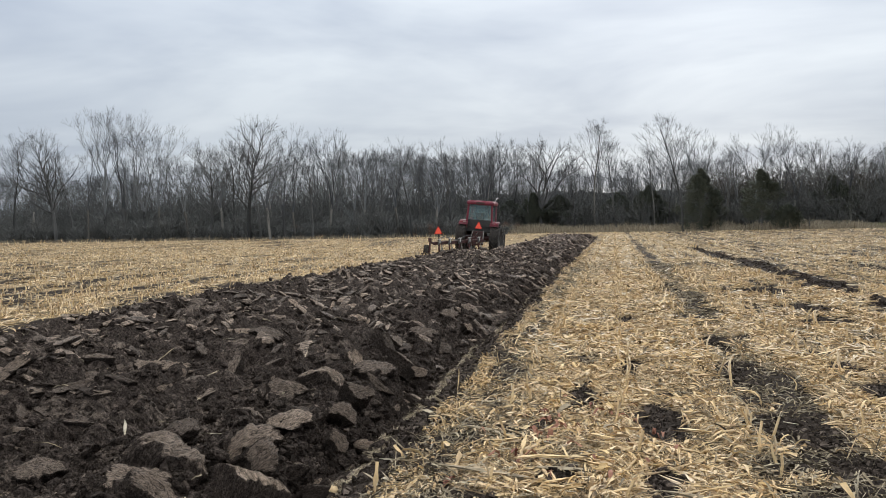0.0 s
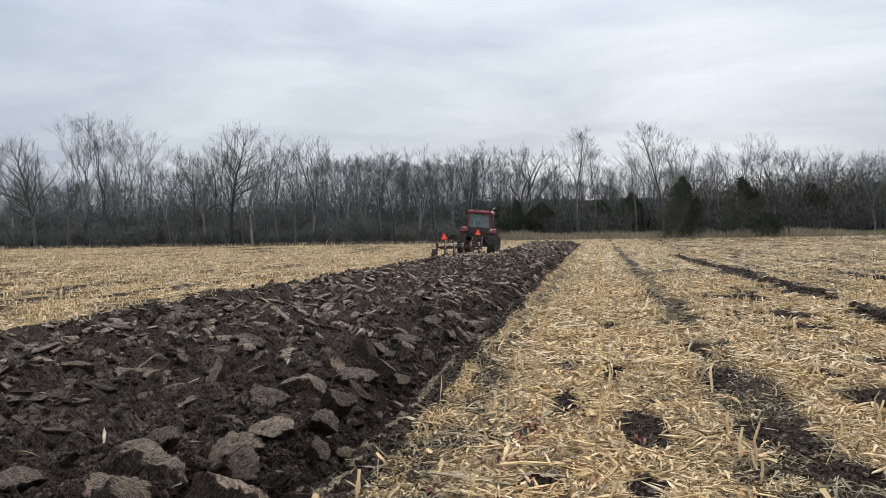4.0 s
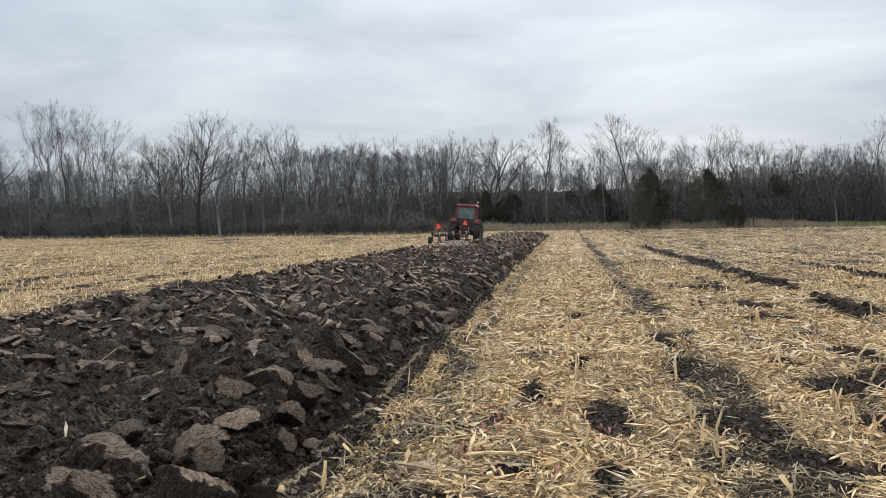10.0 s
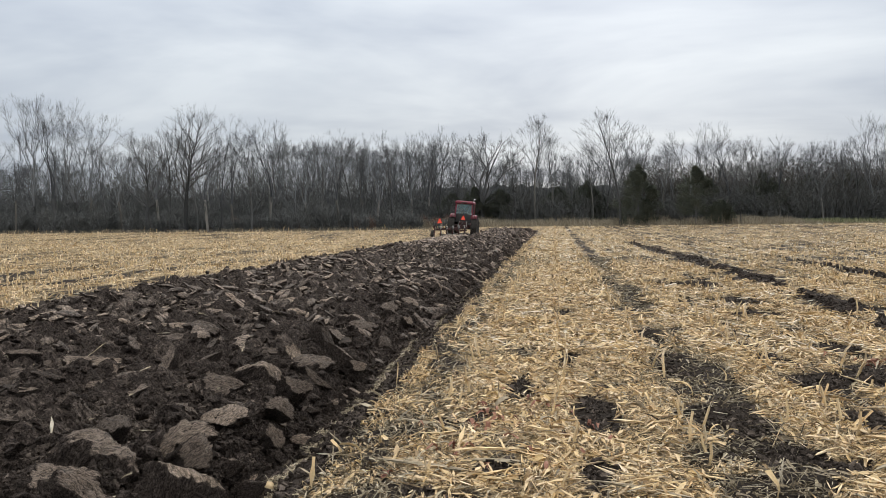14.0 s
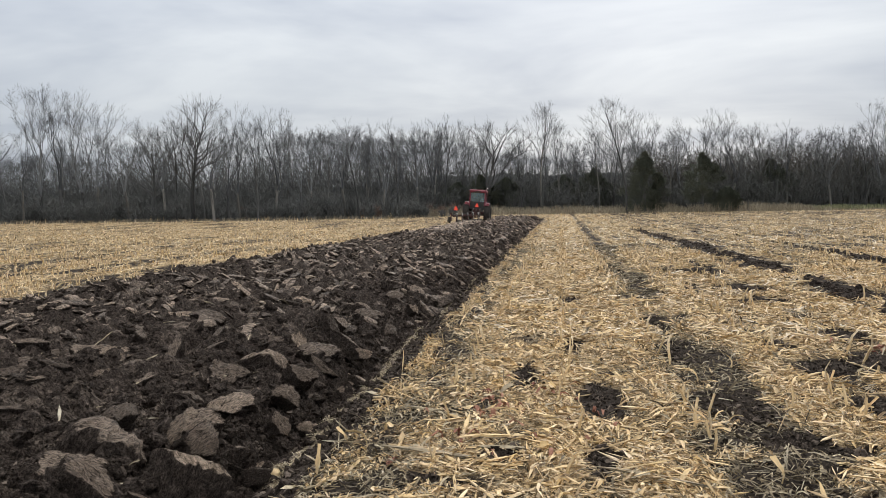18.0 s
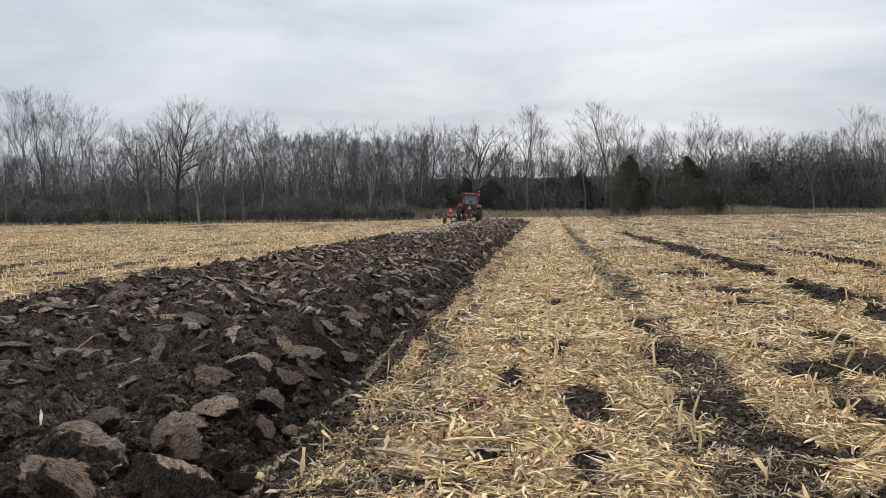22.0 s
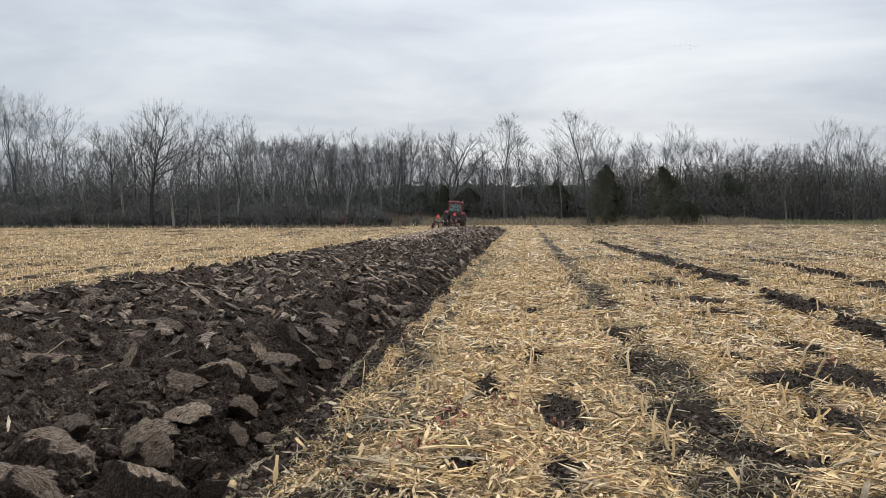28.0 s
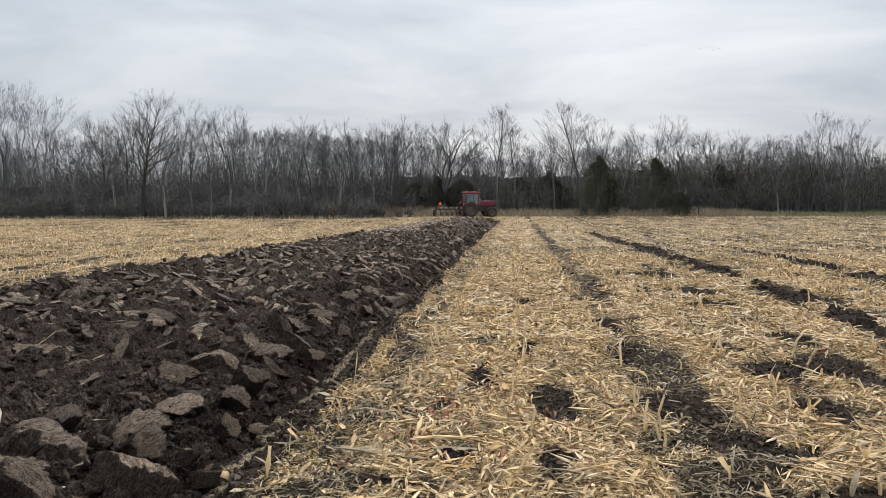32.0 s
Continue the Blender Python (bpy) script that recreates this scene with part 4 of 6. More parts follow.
def build_residue():
    residue("chopped_stalks", STRAW, 23000, -1.6, 9, 2.6, 24, (0.04, 0.24), (0.006, 0.016), STALKS, 1, 0.055, "chopped yellow corn stalks lying on soil", tilt=0.16)
    residue("straw_splinters", STRAW, 80000, -1.6, 9, 2.6, 26, (0.02, 0.15), (0.0025, 0.008), SHORT, 6, 0.05, "fine yellow splinters of corn straw", tilt=0.36)
    residue("corn_husks", STRAW, 14000, -1.6, 9, 2.6, 24, (0.03, 0.15), (0.010, 0.034), TORN, 2, 0.05, "dry pale corn husks and leaves", tilt=0.35)
    residue("grey_leaves", HUSK, 30000, -1.6, 9, 2.6, 30, (0.03, 0.17), (0.006, 0.024), TORN, 3, 0.06, "weathered grey corn leaves", tilt=0.4, where=gappy)
    residue("grey_splinters", HUSK, 40000, -1.6, 9, 2.6, 30, (0.02, 0.18), (0.003, 0.009), SHORT, 8, 0.045, "weathered grey bits of stalk", tilt=0.25, where=gappy)
    residue("thick_stalks", STRAW, 1500, -1.5, 8, 3.2, 12, (0.07, 0.24), (0.012, 0.023), STALKS, 21, 0.085, "thick broken corn stalks among the straw", tilt=0.16,
            single=(6.6, "corn_stalk", "corn stalk", "broken stalks near the furrow", "thick broken yellow corn stalk on chopped straw"))
    residue("broad_husks", STRAW, 2800, -1.5, 8, 3.2, 14, (0.06, 0.17), (0.018, 0.040), TORN, 22, 0.075, "broad pale corn husks among the straw", tilt=0.4,
            single=(7.2, "corn_husk", "husk", "pale husks near the furrow", "broad pale dry corn husk on chopped straw"))
    fringe = lambda x, y: np.exp(-((x - edge_line(y) - 0.15) / 0.10) ** 2) * smooth(0.35, 0.6, vnoise(y * 1.9, 0 * y, 97) + 0.15)
    residue("furrow_fringe", STRAW, 16000, -1.9, -0.95, 5.6, 60, (0.12, 0.45), (0.006, 0.017), LEAVES + SHORT, 23, 0.10, "straw standing up along the furrow's lip", tilt=0.7, where=fringe)
    residue("straw_shreds", STRAW, 80000, -1.6, 7, 3.3, 12, (0.012, 0.07), (0.003, 0.009), SHRED, 18, 0.05, "fine torn shreds of corn straw", tilt=0.5)
    residue("grey_shreds", HUSK, 28000, -1.6, 7, 3.3, 11, (0.02, 0.09), (0.003, 0.010), SHRED, 19, 0.035, "fine torn shreds of grey leaf", tilt=0.5, gamma=0.25)
    residue("trodden_straw", STRAW, 13000, -22, 14, -6, 3.2, (0.05, 0.34), (0.006, 0.016), SHORT, 16, 0.05, "chopped corn straw on the open field", tilt=0.25)
    residue("trodden_leaves", HUSK, 5000, -22, 14, -6, 3.2, (0.08, 0.32), (0.008, 0.022), LEAVES[:5], 17, 0.05, "weathered grey leaves on the open field", tilt=0.3, where=gappy)
    residue("far_bleached_bits", BLEACHED, 14000, -2, 75, 9, FIELD_END, (0.10, 0.30), (0.011, 0.021), SHRED, 34, 0.06, "bleached chopped stalks across the field", grow=0.024)
    residue("far_stalks", STRAW, 62000, -112, 75, 9, FIELD_END, (0.10, 0.34), (0.011, 0.021), SHRED, 4, 0.06, "chopped corn stalks across the field", grow=0.024)
    residue("far_husks", STRAW, 22000, -112, 75, 9, FIELD_END, (0.08, 0.26), (0.012, 0.03), LEAVES[:4], 5, 0.06, "corn husks across the field", grow=0.018, tilt=0.3)
    residue("far_grey_bits", HUSK, 17000, -112, 75, 9, FIELD_END, (0.12, 0.36), (0.012, 0.024), SHRED, 9, 0.05, "grey bits of stalk across the field", grow=0.024, gamma=0.5)
    red = lambda x, y: np.exp(-((x + 0.35) / 0.5) ** 2 - ((y - 5.9) / 0.9) ** 2) + np.exp(-((x - 3.1) / 0.25) ** 2 - ((y - 8.4) / 0.5) ** 2)
    residue("reddish_bits", REDHUSK, 800, -1.2, 4, 4.2, 10, (0.04, 0.11), (0.025, 0.05), LEAVES, 11, 0.06, "reddish bits of corn stalk", where=red)
    # torn root fibres along the foot of the furrow's bank
    g = np.random.default_rng(29)
    n = 14000
    y = 4.6 * np.exp(g.random(n) * math.log(45 / 4.6))
    x = edge_line(y) - 0.29 + 0.05 * (fbm(y * 1.7, 0 * y, 64) - 0.5) + g.normal(0, 0.022, n) * (1 + 0.8 * (g.random(n) < 0.3))
    L, W = g.uniform(0.02, 0.12, n), g.uniform(0.0018, 0.0042, n) * (1 + 0.05 * y)
    M = poses(x, y, stripz(x, y) + g.uniform(0.004, 0.020, n), g.normal(0, 0.16, n), g.normal(0, 0.3, n), g.normal(0.05, 0.40, n), W, L, W)
    V, F = scatter(SHORT, np.zeros(n, int), M)
    thing("root_fibres", mesh_np("root_fibres", V, F), HUSK, "pale torn root fibres along the furrow", "roots", kind="stuff")
    # bits turned up onto the ploughed soil
    g = np.random.default_rng(12)
    n = 950
    y = 3 * np.exp(g.random(n) * math.log(40 / 3))
    x = np.where(np.arange(n) < 420, g.uniform(LEFT + 0.1, -2.0, n), edge_line(y) + 0.14 - np.abs(g.normal(0, 0.04, n)))
    x = np.where((g.random(n) < 0.35) & (np.arange(n) < 420), LEFT + 0.2 + np.abs(g.normal(0, 0.8, n)), x)
    L, W = g.uniform(0.04, 0.20, n), g.uniform(0.007, 0.018, n) * (1 + 0.02 * y)
    M = poses(x, y, stripz(x, y) + np.where(np.arange(n) < 420, 0.05, 0.02), g.normal(0, 0.4, n), g.normal(0, 0.4, n), g.uniform(0, 3.1, n), W, L, W)
    V, F = scatter(STALKS + LEAVES, g.integers(0, 14, n), M)
    thing("turned_up_straw", mesh_np("turned_up_straw", V, F), HUSK, "scattered straw on ploughed soil", "residue", kind="stuff")


build_residue()


def stub_arrays(seed, tall, leafy):
    """A cut corn stub that stands in its row, with a torn sheath."""
    r = random.Random(seed)
    lean = Vector((r.uniform(-0.25, 0.25), r.uniform(-0.25, 0.25), 1)) * tall
    P = [Vector((0, 0, -0.03)), lean * 0.5 + Vector((0.01, 0, 0)), lean]
    V, F = tubes([P[0][:], P[1][:]], [P[1][:], P[2][:]], [0.012, 0.010], [0.010, 0.009], 4)
    F = np.concatenate([F[:, :3], F[:, [0, 2, 3]]])
    Vs, Fs, off = [V], [F], len(V)
    for k in range(leafy):
        LV, LF = leaf_piece(seed * 7 + k)
        a = r.uniform(0, 360)
        m = pose(lean.x * 0.5, lean.y * 0.5, tall * r.uniform(0.35, 0.8), r.uniform(30, 80), 0, a) @ Matrix.Diagonal((0.022, 0.16, 0.022, 1)) @ Matrix.Translation((0, 0.4, 0))
        LV = np.array([(m @ Vector(v))[:] for v in LV])
        Vs.append(LV)
        Fs.append(LF + off)
        off += len(LV)
    return np.concatenate(Vs), np.concatenate(Fs)


def build_stubs():
    temps = [stub_arrays(i, 0.08 + 0.02 * i, i % 3) for i in range(8)]
    meshes = [mesh_np("corn_stub", *t) for t in temps]
    g = np.random.default_rng(15)
    for row in (-0.80, 0.06, 0.98, 2.05, 2.75, 3.65):
        y = 4.4 + g.random() * 0.4
        while y < 16:
            x = row + g.normal(0, 0.04)
            k = int(g.integers(0, 8))
            if g.random() < 0.75:
                thing("corn_stub", meshes[k], STRAW, "cut dry corn stalk stub standing in soil", "corn stub", "corn stubs in the rows",
                      at=pose(x, y, float(surface(x, y)), g.normal(0, 9), g.normal(0, 9), g.uniform(0, 360)))
            y += g.uniform(0.16, 0.55)
    n = 15000
    y = 12 * np.exp(g.random(n) * math.log(FIELD_END / 12))
    x = 0.06 + 0.9 * np.round((-3 - 0.95 * y + g.random(n) * (6 + 1.61 * y)) / 0.9) + g.normal(0, 0.06, n)
    ok = ~((x > LEFT - 0.1) & (x < RIGHT + 0.1) & (y < END)) & ~((x > -2) & (x < 4) & (y < 16)) & (g.random(n) < cover(x, y)) & (y < field_end(x))
    x, y = x[ok], y[ok]
    n = len(x)
    s = g.uniform(0.6, 1.3, n) * (1 + 1.8 * smooth(74, 86, y) * smooth(5, 14, -x))
    w = g.uniform(0.6, 1.3, n) * (1 + 0.016 * y)
    M = poses(x, y, surface(x, y), g.normal(0, 0.2, n), g.normal(0, 0.2, n), g.uniform(0, 6.3, n), w, w, s)
    bare = [stub_arrays(40 + i, 0.10 + 0.02 * i, 1 if i == 2 else 0) for i in range(5)]
    V, F = scatter(bare, g.integers(0, 5, n), M)
    thing("stubble_rows", mesh_np("stubble_rows", V, F), STRAW, "rows of cut corn stubs across the field", "stubble", kind="stuff")


build_stubs()


# ---- single husks, a cob and long stalks near the furrow ----
def husk_thing(x, y, length, breadth, rx, ry, rz, seed, mat, label, lift=0.03):
    V, F = leaf_piece(seed)
    V = V * np.array([breadth * 0.7, length * 0.8, breadth * 0.7])
    m = thing("corn_husk", mesh_np("corn_husk", V, F, True), mat, label, "husk", "single husks on the field")
    m.matrix_basis = pose(x, y, float(surface(x, y)) + lift, rx, ry, rz)
    return m


def build_single_bits():
    for x, y, l, b, rx, ry, rz, sd, mat, lab, z in (
            (-1.38, 4.35, 0.24, 0.05, 78, 10, 20, 3, STRAW, "pale split corn stalk standing upright at the furrow", 0.10),
            (-1.30, 4.95, 0.20, 0.07, 50, 20, 130, 4, STRAW, "pale torn corn husk at the furrow's edge", 0.07),
            (-1.42, 5.0, 0.16, 0.06, 60, -10, 70, 9, STRAW, "pale torn corn husk at the furrow's edge", 0.07),
            (-0.38, 6.3, 0.24, 0.07, 12, 10, -50, 5, HUSK, "pale grey corn husk lying on straw", 0.06),
            (-0.05, 5.8, 0.16, 0.06, 10, 10, 80, 6, HUSK, "pale grey corn husk lying on straw", 0.06),
            (1.64, 6.05, 0.30, 0.045, 80, 5, 10, 7, STRAW, "tall pale husk standing upright", 0.14),
            (1.50, 7.6, 0.22, 0.05, 55, 5, 60, 8, STRAW, "tall pale husk standing upright", 0.09),
            (0.62, 6.25, 0.22, 0.09, 25, 30, 100, 2, HUSK, "curled grey corn leaf", 0.06),
            (1.35, 4.35, 0.20, 0.05, 40, 0, 30, 1, STRAW, "pale corn husk opened on soil", 0.07),
            (1.62, 4.3, 0.22, 0.05, 45, 10, 120, 2, HUSK, "broad grey corn husk opened on soil", 0.07),
            (1.85, 4.45, 0.20, 0.05, 60, 0, -20, 5, HUSK, "broad grey corn husk opened on soil", 0.08),
            (1.2, 4.6, 0.2, 0.06, 70, 0, 50, 6, STRAW, "pale corn husk standing up", 0.08),
            (-1.45, 7.2, 0.26, 0.02, 70, 0, 15, 4, STRAW, "thin bent straw over the furrow", 0.10),
            (-1.3, 10.6, 0.2, 0.06, 70, 20, 40, 3, STRAW, "pale husk standing at the furrow's edge", 0.09)):
        husk_thing(x, y, l, b, rx, ry, rz, sd, mat, lab, z)
    # long stalks
    for x, y, l, rz in ((-0.75, 4.75, 0.5, 78), (-0.35, 4.95, 0.35, 95), (0.5, 4.45, 0.4, 70), (2.1, 5.1, 0.45, 130), (-0.9, 5.7, 0.4, 65)):
        V, F = stalk_piece(1.2, False)
        me = mesh_np("corn_stalk", V * np.array([0.02, l, 0.018]), F)
        thing("corn_stalk", me, HUSK, "long broken corn stalk lying on residue", "corn stalk", "long stalks on the field", at=pose(x, y, float(surface(x, y)) + 0.04, 2, 0, rz))
    # a broken cob at the furrow
    bm = bmesh.new()
    bmesh.ops.create_icosphere(bm, subdivisions=3, radius=1)
    for v in bm.verts:
        k = 1 + 0.10 * math.sin(9 * math.atan2(v.co.y, v.co.x)) * math.cos(14 * v.co.z)
        v.co = Vector((v.co.x * 0.036 * k, v.co.y * 0.042 * k, v.co.z * 0.032 * k))
    cob = thing("corn_cob", None, [], "broken pale corn cob on furrow soil", "corn cob", at=pose(-1.81, 4.80, float(stripz(np.array(-1.81), np.array(4.80))) + 0.028, 30, 20, 0))
    part("core", bm, STRAW, cob)
    V, F = leaf_piece(7)
    me = mesh_np("torn_husk", V * np.array([0.05, 0.14, 0.05]), F)
    me.materials.append(HUSK)
    piece("torn_husk", me, cob, pose(0.03, 0.02, -0.02, 20, 10, 50))


build_single_bits()


# ---- the wood behind the field ----
def grow(seed, height, trunk_r, fork, stems, angle, spread, levels, leader, crook=1.0):
    """A bare tree as tapered segments (rank, p0, p1, r0, r1); rank 0 trunk, 1 limbs, 2 fine branches, 3 twigs.
    fork: where the stem divides; stems, angle: how many limbs, how far they lean; spread: how far each fork opens; leader: side limbs on a stem that goes on."""
    r = random.Random(seed)
    segs = []

    def line(p, d, length, r0, r1, n, rank, bend, rise):
        """A gently bent run of segments. Returns its points and last direction."""
        pts = [p.copy()]
        for i in range(n):
            d = (d + Vector((r.gauss(0, bend), r.gauss(0, bend), rise + r.gauss(0, bend * 0.4)))).normalized()
            q = pts[-1] + d * length / n
            segs.append((rank, pts[-1].copy(), q.copy(), r0 + (r1 - r0) * i / n, r0 + (r1 - r0) * (i + 1) / n))
            pts.append(q)
        return pts, d

    def lean(d, a, turn):
        side = d.orthogonal().normalized()
        side.rotate(Matrix.Rotation(turn, 3, d))
        return (d * math.cos(a) + side * math.sin(a)).normalized()

    def twigs(p, d, n, length):
        for _ in range(n):
            a = lean(d, abs(r.gauss(0.0, 0.55)), r.uniform(0, 6.28))
            a = (a + Vector((0, 0, 0.08))).normalized()
            segs.append((3, p.copy(), p + a * length * r.uniform(0.5, 1.1), 0.012, 0.0))

    def limb(p, d, length, rad, level):
        last = level >= levels
        n = 2 if level > 2 else 4
        rank = 1 if level < 3 else 2
        end_r = rad * 0.66
        pts, d2 = line(p, d, length, rad, end_r, n, rank, 0.11 * crook, 0.075 if level < 2 else 0.03)
        # short shoots along the way
        for k in range(1 if level < 2 else 2):
            t = r.uniform(0.25, 0.95)
            i = min(int(t * n), n - 1)
            at = pts[i].lerp(pts[i + 1], t * n - i)
            s = lean(d2, r.uniform(0.5, 1.0), r.uniform(0, 6.28))
            s = (s + Vector((0, 0, 0.25))).normalized()
            l = max(length * r.uniform(0.25, 0.5), 0.5)
            q, s2 = line(at, s, l, max(rad * 0.28, 0.010), 0.007, 2, 2, 0.12 * crook, 0.08)
            twigs(q[1], s2, 1, 0.40 * l + 0.25)
            twigs(q[2], s2, 2, 0.45 * l + 0.25)
        if last:
            twigs(pts[-1], d2, 4, 0.9)
            twigs(pts[n // 2], d2, 2, 0.8)
            return
        turn = r.uniform(0, 6.28)
        kids = 3 if r.random() < 0.28 and level < 3 else 2
        for k in range(kids):
            a = spread * r.uniform(0.55, 1.3) * (0.6 if k == 0 else 1.15)
            limb(pts[-1], lean(d2, a, turn + k * 6.28 / kids + r.gauss(0, 0.4)), length * r.uniform(0.66, 0.9), max(end_r * (0.92 if k == 0 else 0.72), 0.011), level + 1)

    up = Vector((r.gauss(0, 0.03), r.gauss(0, 0.03), 1)).normalized()
    trunk, d = line(Vector((0, 0, -0.3)), up, height * fork + 0.3, trunk_r, trunk_r * 0.72, 5, 0, 0.03 * crook, 0.02)
    left = height * (1 - fork)
    if leader:
        # one stem to the top, with side limbs that rise from it
        pts, d2 = line(trunk[-1], d, left * 0.86, trunk_r * 0.72, 0.03, 8, 0, 0.05 * crook, 0.03)
        twigs(pts[-1], d2, 10, 1.0)
        for k in range(leader):
            t = (k + r.random()) / leader * 0.96
            i = min(int(t * 8), 7)
            at = pts[i].lerp(pts[i + 1], t * 8 - i)
            a = angle * r.uniform(0.7, 1.25) * (1.1 - 0.5 * t)
            limb(at, lean(d2, a, k * 2.4 + r.gauss(0, 0.4)), left * (0.30 - 0.20 * t) * r.uniform(0.7, 1.2), max(trunk_r * (0.36 - 0.28 * t), 0.016), 5 - levels if levels < 4 else 2)
    else:
        turn = r.uniform(0, 6.28)
        total = sum(0.78 ** i for i in range(levels + 1))
        for k in range(stems):
            a = angle * r.uniform(0.7, 1.2) * (0.35 if k == 0 else 1.0)
            limb(trunk[-1] if k < 2 else trunk[-2], lean(d, a, turn + k * 6.28 / max(stems - 1, 1) + r.gauss(0, 0.3)), left / total * r.uniform(0.92, 1.12), trunk_r * (0.68 if k == 0 else 0.52), 0)
        # a few low side limbs
        for k in range(2):
            limb(trunk[3 + k % 2], lean(d, r.uniform(0.7, 1.1), r.uniform(0, 6.28)), left * r.uniform(0.10, 0.16), trunk_r * 0.25, max(levels - 2, 2))
    return segs


def tree_thing(seed, bark, label, twig, shape):
    segs = grow(seed, *shape)
    top = max(s[2].z for s in segs)
    root = thing("bare_tree", None, [], label, "tree", "trees at the edge of the wood")
    g = np.random.default_rng(seed)
    for nm, mat in (("trunk", bark), ("crown", twig)):
        Vs, Fs, off = [], [], 0
        for ranks, sides in (((0,), 7),) if nm == "trunk" else (((1,), 4), ((2,), 3)):
            s = [q for q in segs if q[0] in ranks]
            if s:
                V, F = tubes([q[1][:] for q in s], [q[2][:] for q in s], [q[3] for q in s], [q[4] for q in s], sides)
                Vs.append(V)
                Fs.append(np.concatenate([F[:, :3], F[:, [0, 2, 3]]]) + off)
                off += len(V)
        s = [q for q in segs if q[0] == 3]
        if nm == "crown":
            BV, BF = blades(np.array([q[1][:] for q in s]), np.array([q[2][:] for q in s]), np.full(len(s), 0.008), g)
            Vs.append(BV)
            Fs.append(BF + off)
        me = mesh_np(nm, np.concatenate(Vs) / top, np.concatenate(Fs))
        me.materials.append(mat)
        ob = new(nm, me)
        ob.parent = root
    return root


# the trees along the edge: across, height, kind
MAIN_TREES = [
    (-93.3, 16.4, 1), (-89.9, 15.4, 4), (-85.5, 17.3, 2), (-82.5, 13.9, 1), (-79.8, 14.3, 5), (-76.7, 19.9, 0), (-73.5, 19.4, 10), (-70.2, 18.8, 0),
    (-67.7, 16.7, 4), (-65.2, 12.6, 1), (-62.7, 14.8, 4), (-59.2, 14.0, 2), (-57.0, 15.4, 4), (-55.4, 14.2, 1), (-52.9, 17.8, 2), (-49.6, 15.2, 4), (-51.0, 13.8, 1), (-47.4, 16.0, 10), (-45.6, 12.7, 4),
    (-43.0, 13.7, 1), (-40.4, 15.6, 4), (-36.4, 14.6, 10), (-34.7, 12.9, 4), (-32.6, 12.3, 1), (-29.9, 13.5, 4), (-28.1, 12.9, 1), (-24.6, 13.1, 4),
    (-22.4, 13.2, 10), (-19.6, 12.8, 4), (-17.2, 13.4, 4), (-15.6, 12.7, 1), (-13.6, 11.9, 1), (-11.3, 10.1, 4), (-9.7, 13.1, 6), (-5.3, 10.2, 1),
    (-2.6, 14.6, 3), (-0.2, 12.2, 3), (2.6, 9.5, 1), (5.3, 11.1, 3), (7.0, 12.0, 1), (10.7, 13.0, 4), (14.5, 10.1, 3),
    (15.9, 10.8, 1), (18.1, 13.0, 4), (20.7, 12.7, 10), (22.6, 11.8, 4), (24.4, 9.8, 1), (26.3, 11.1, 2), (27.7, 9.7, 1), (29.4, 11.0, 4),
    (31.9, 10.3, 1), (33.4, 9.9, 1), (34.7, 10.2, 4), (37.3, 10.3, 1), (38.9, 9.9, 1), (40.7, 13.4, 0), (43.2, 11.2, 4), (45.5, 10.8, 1)]


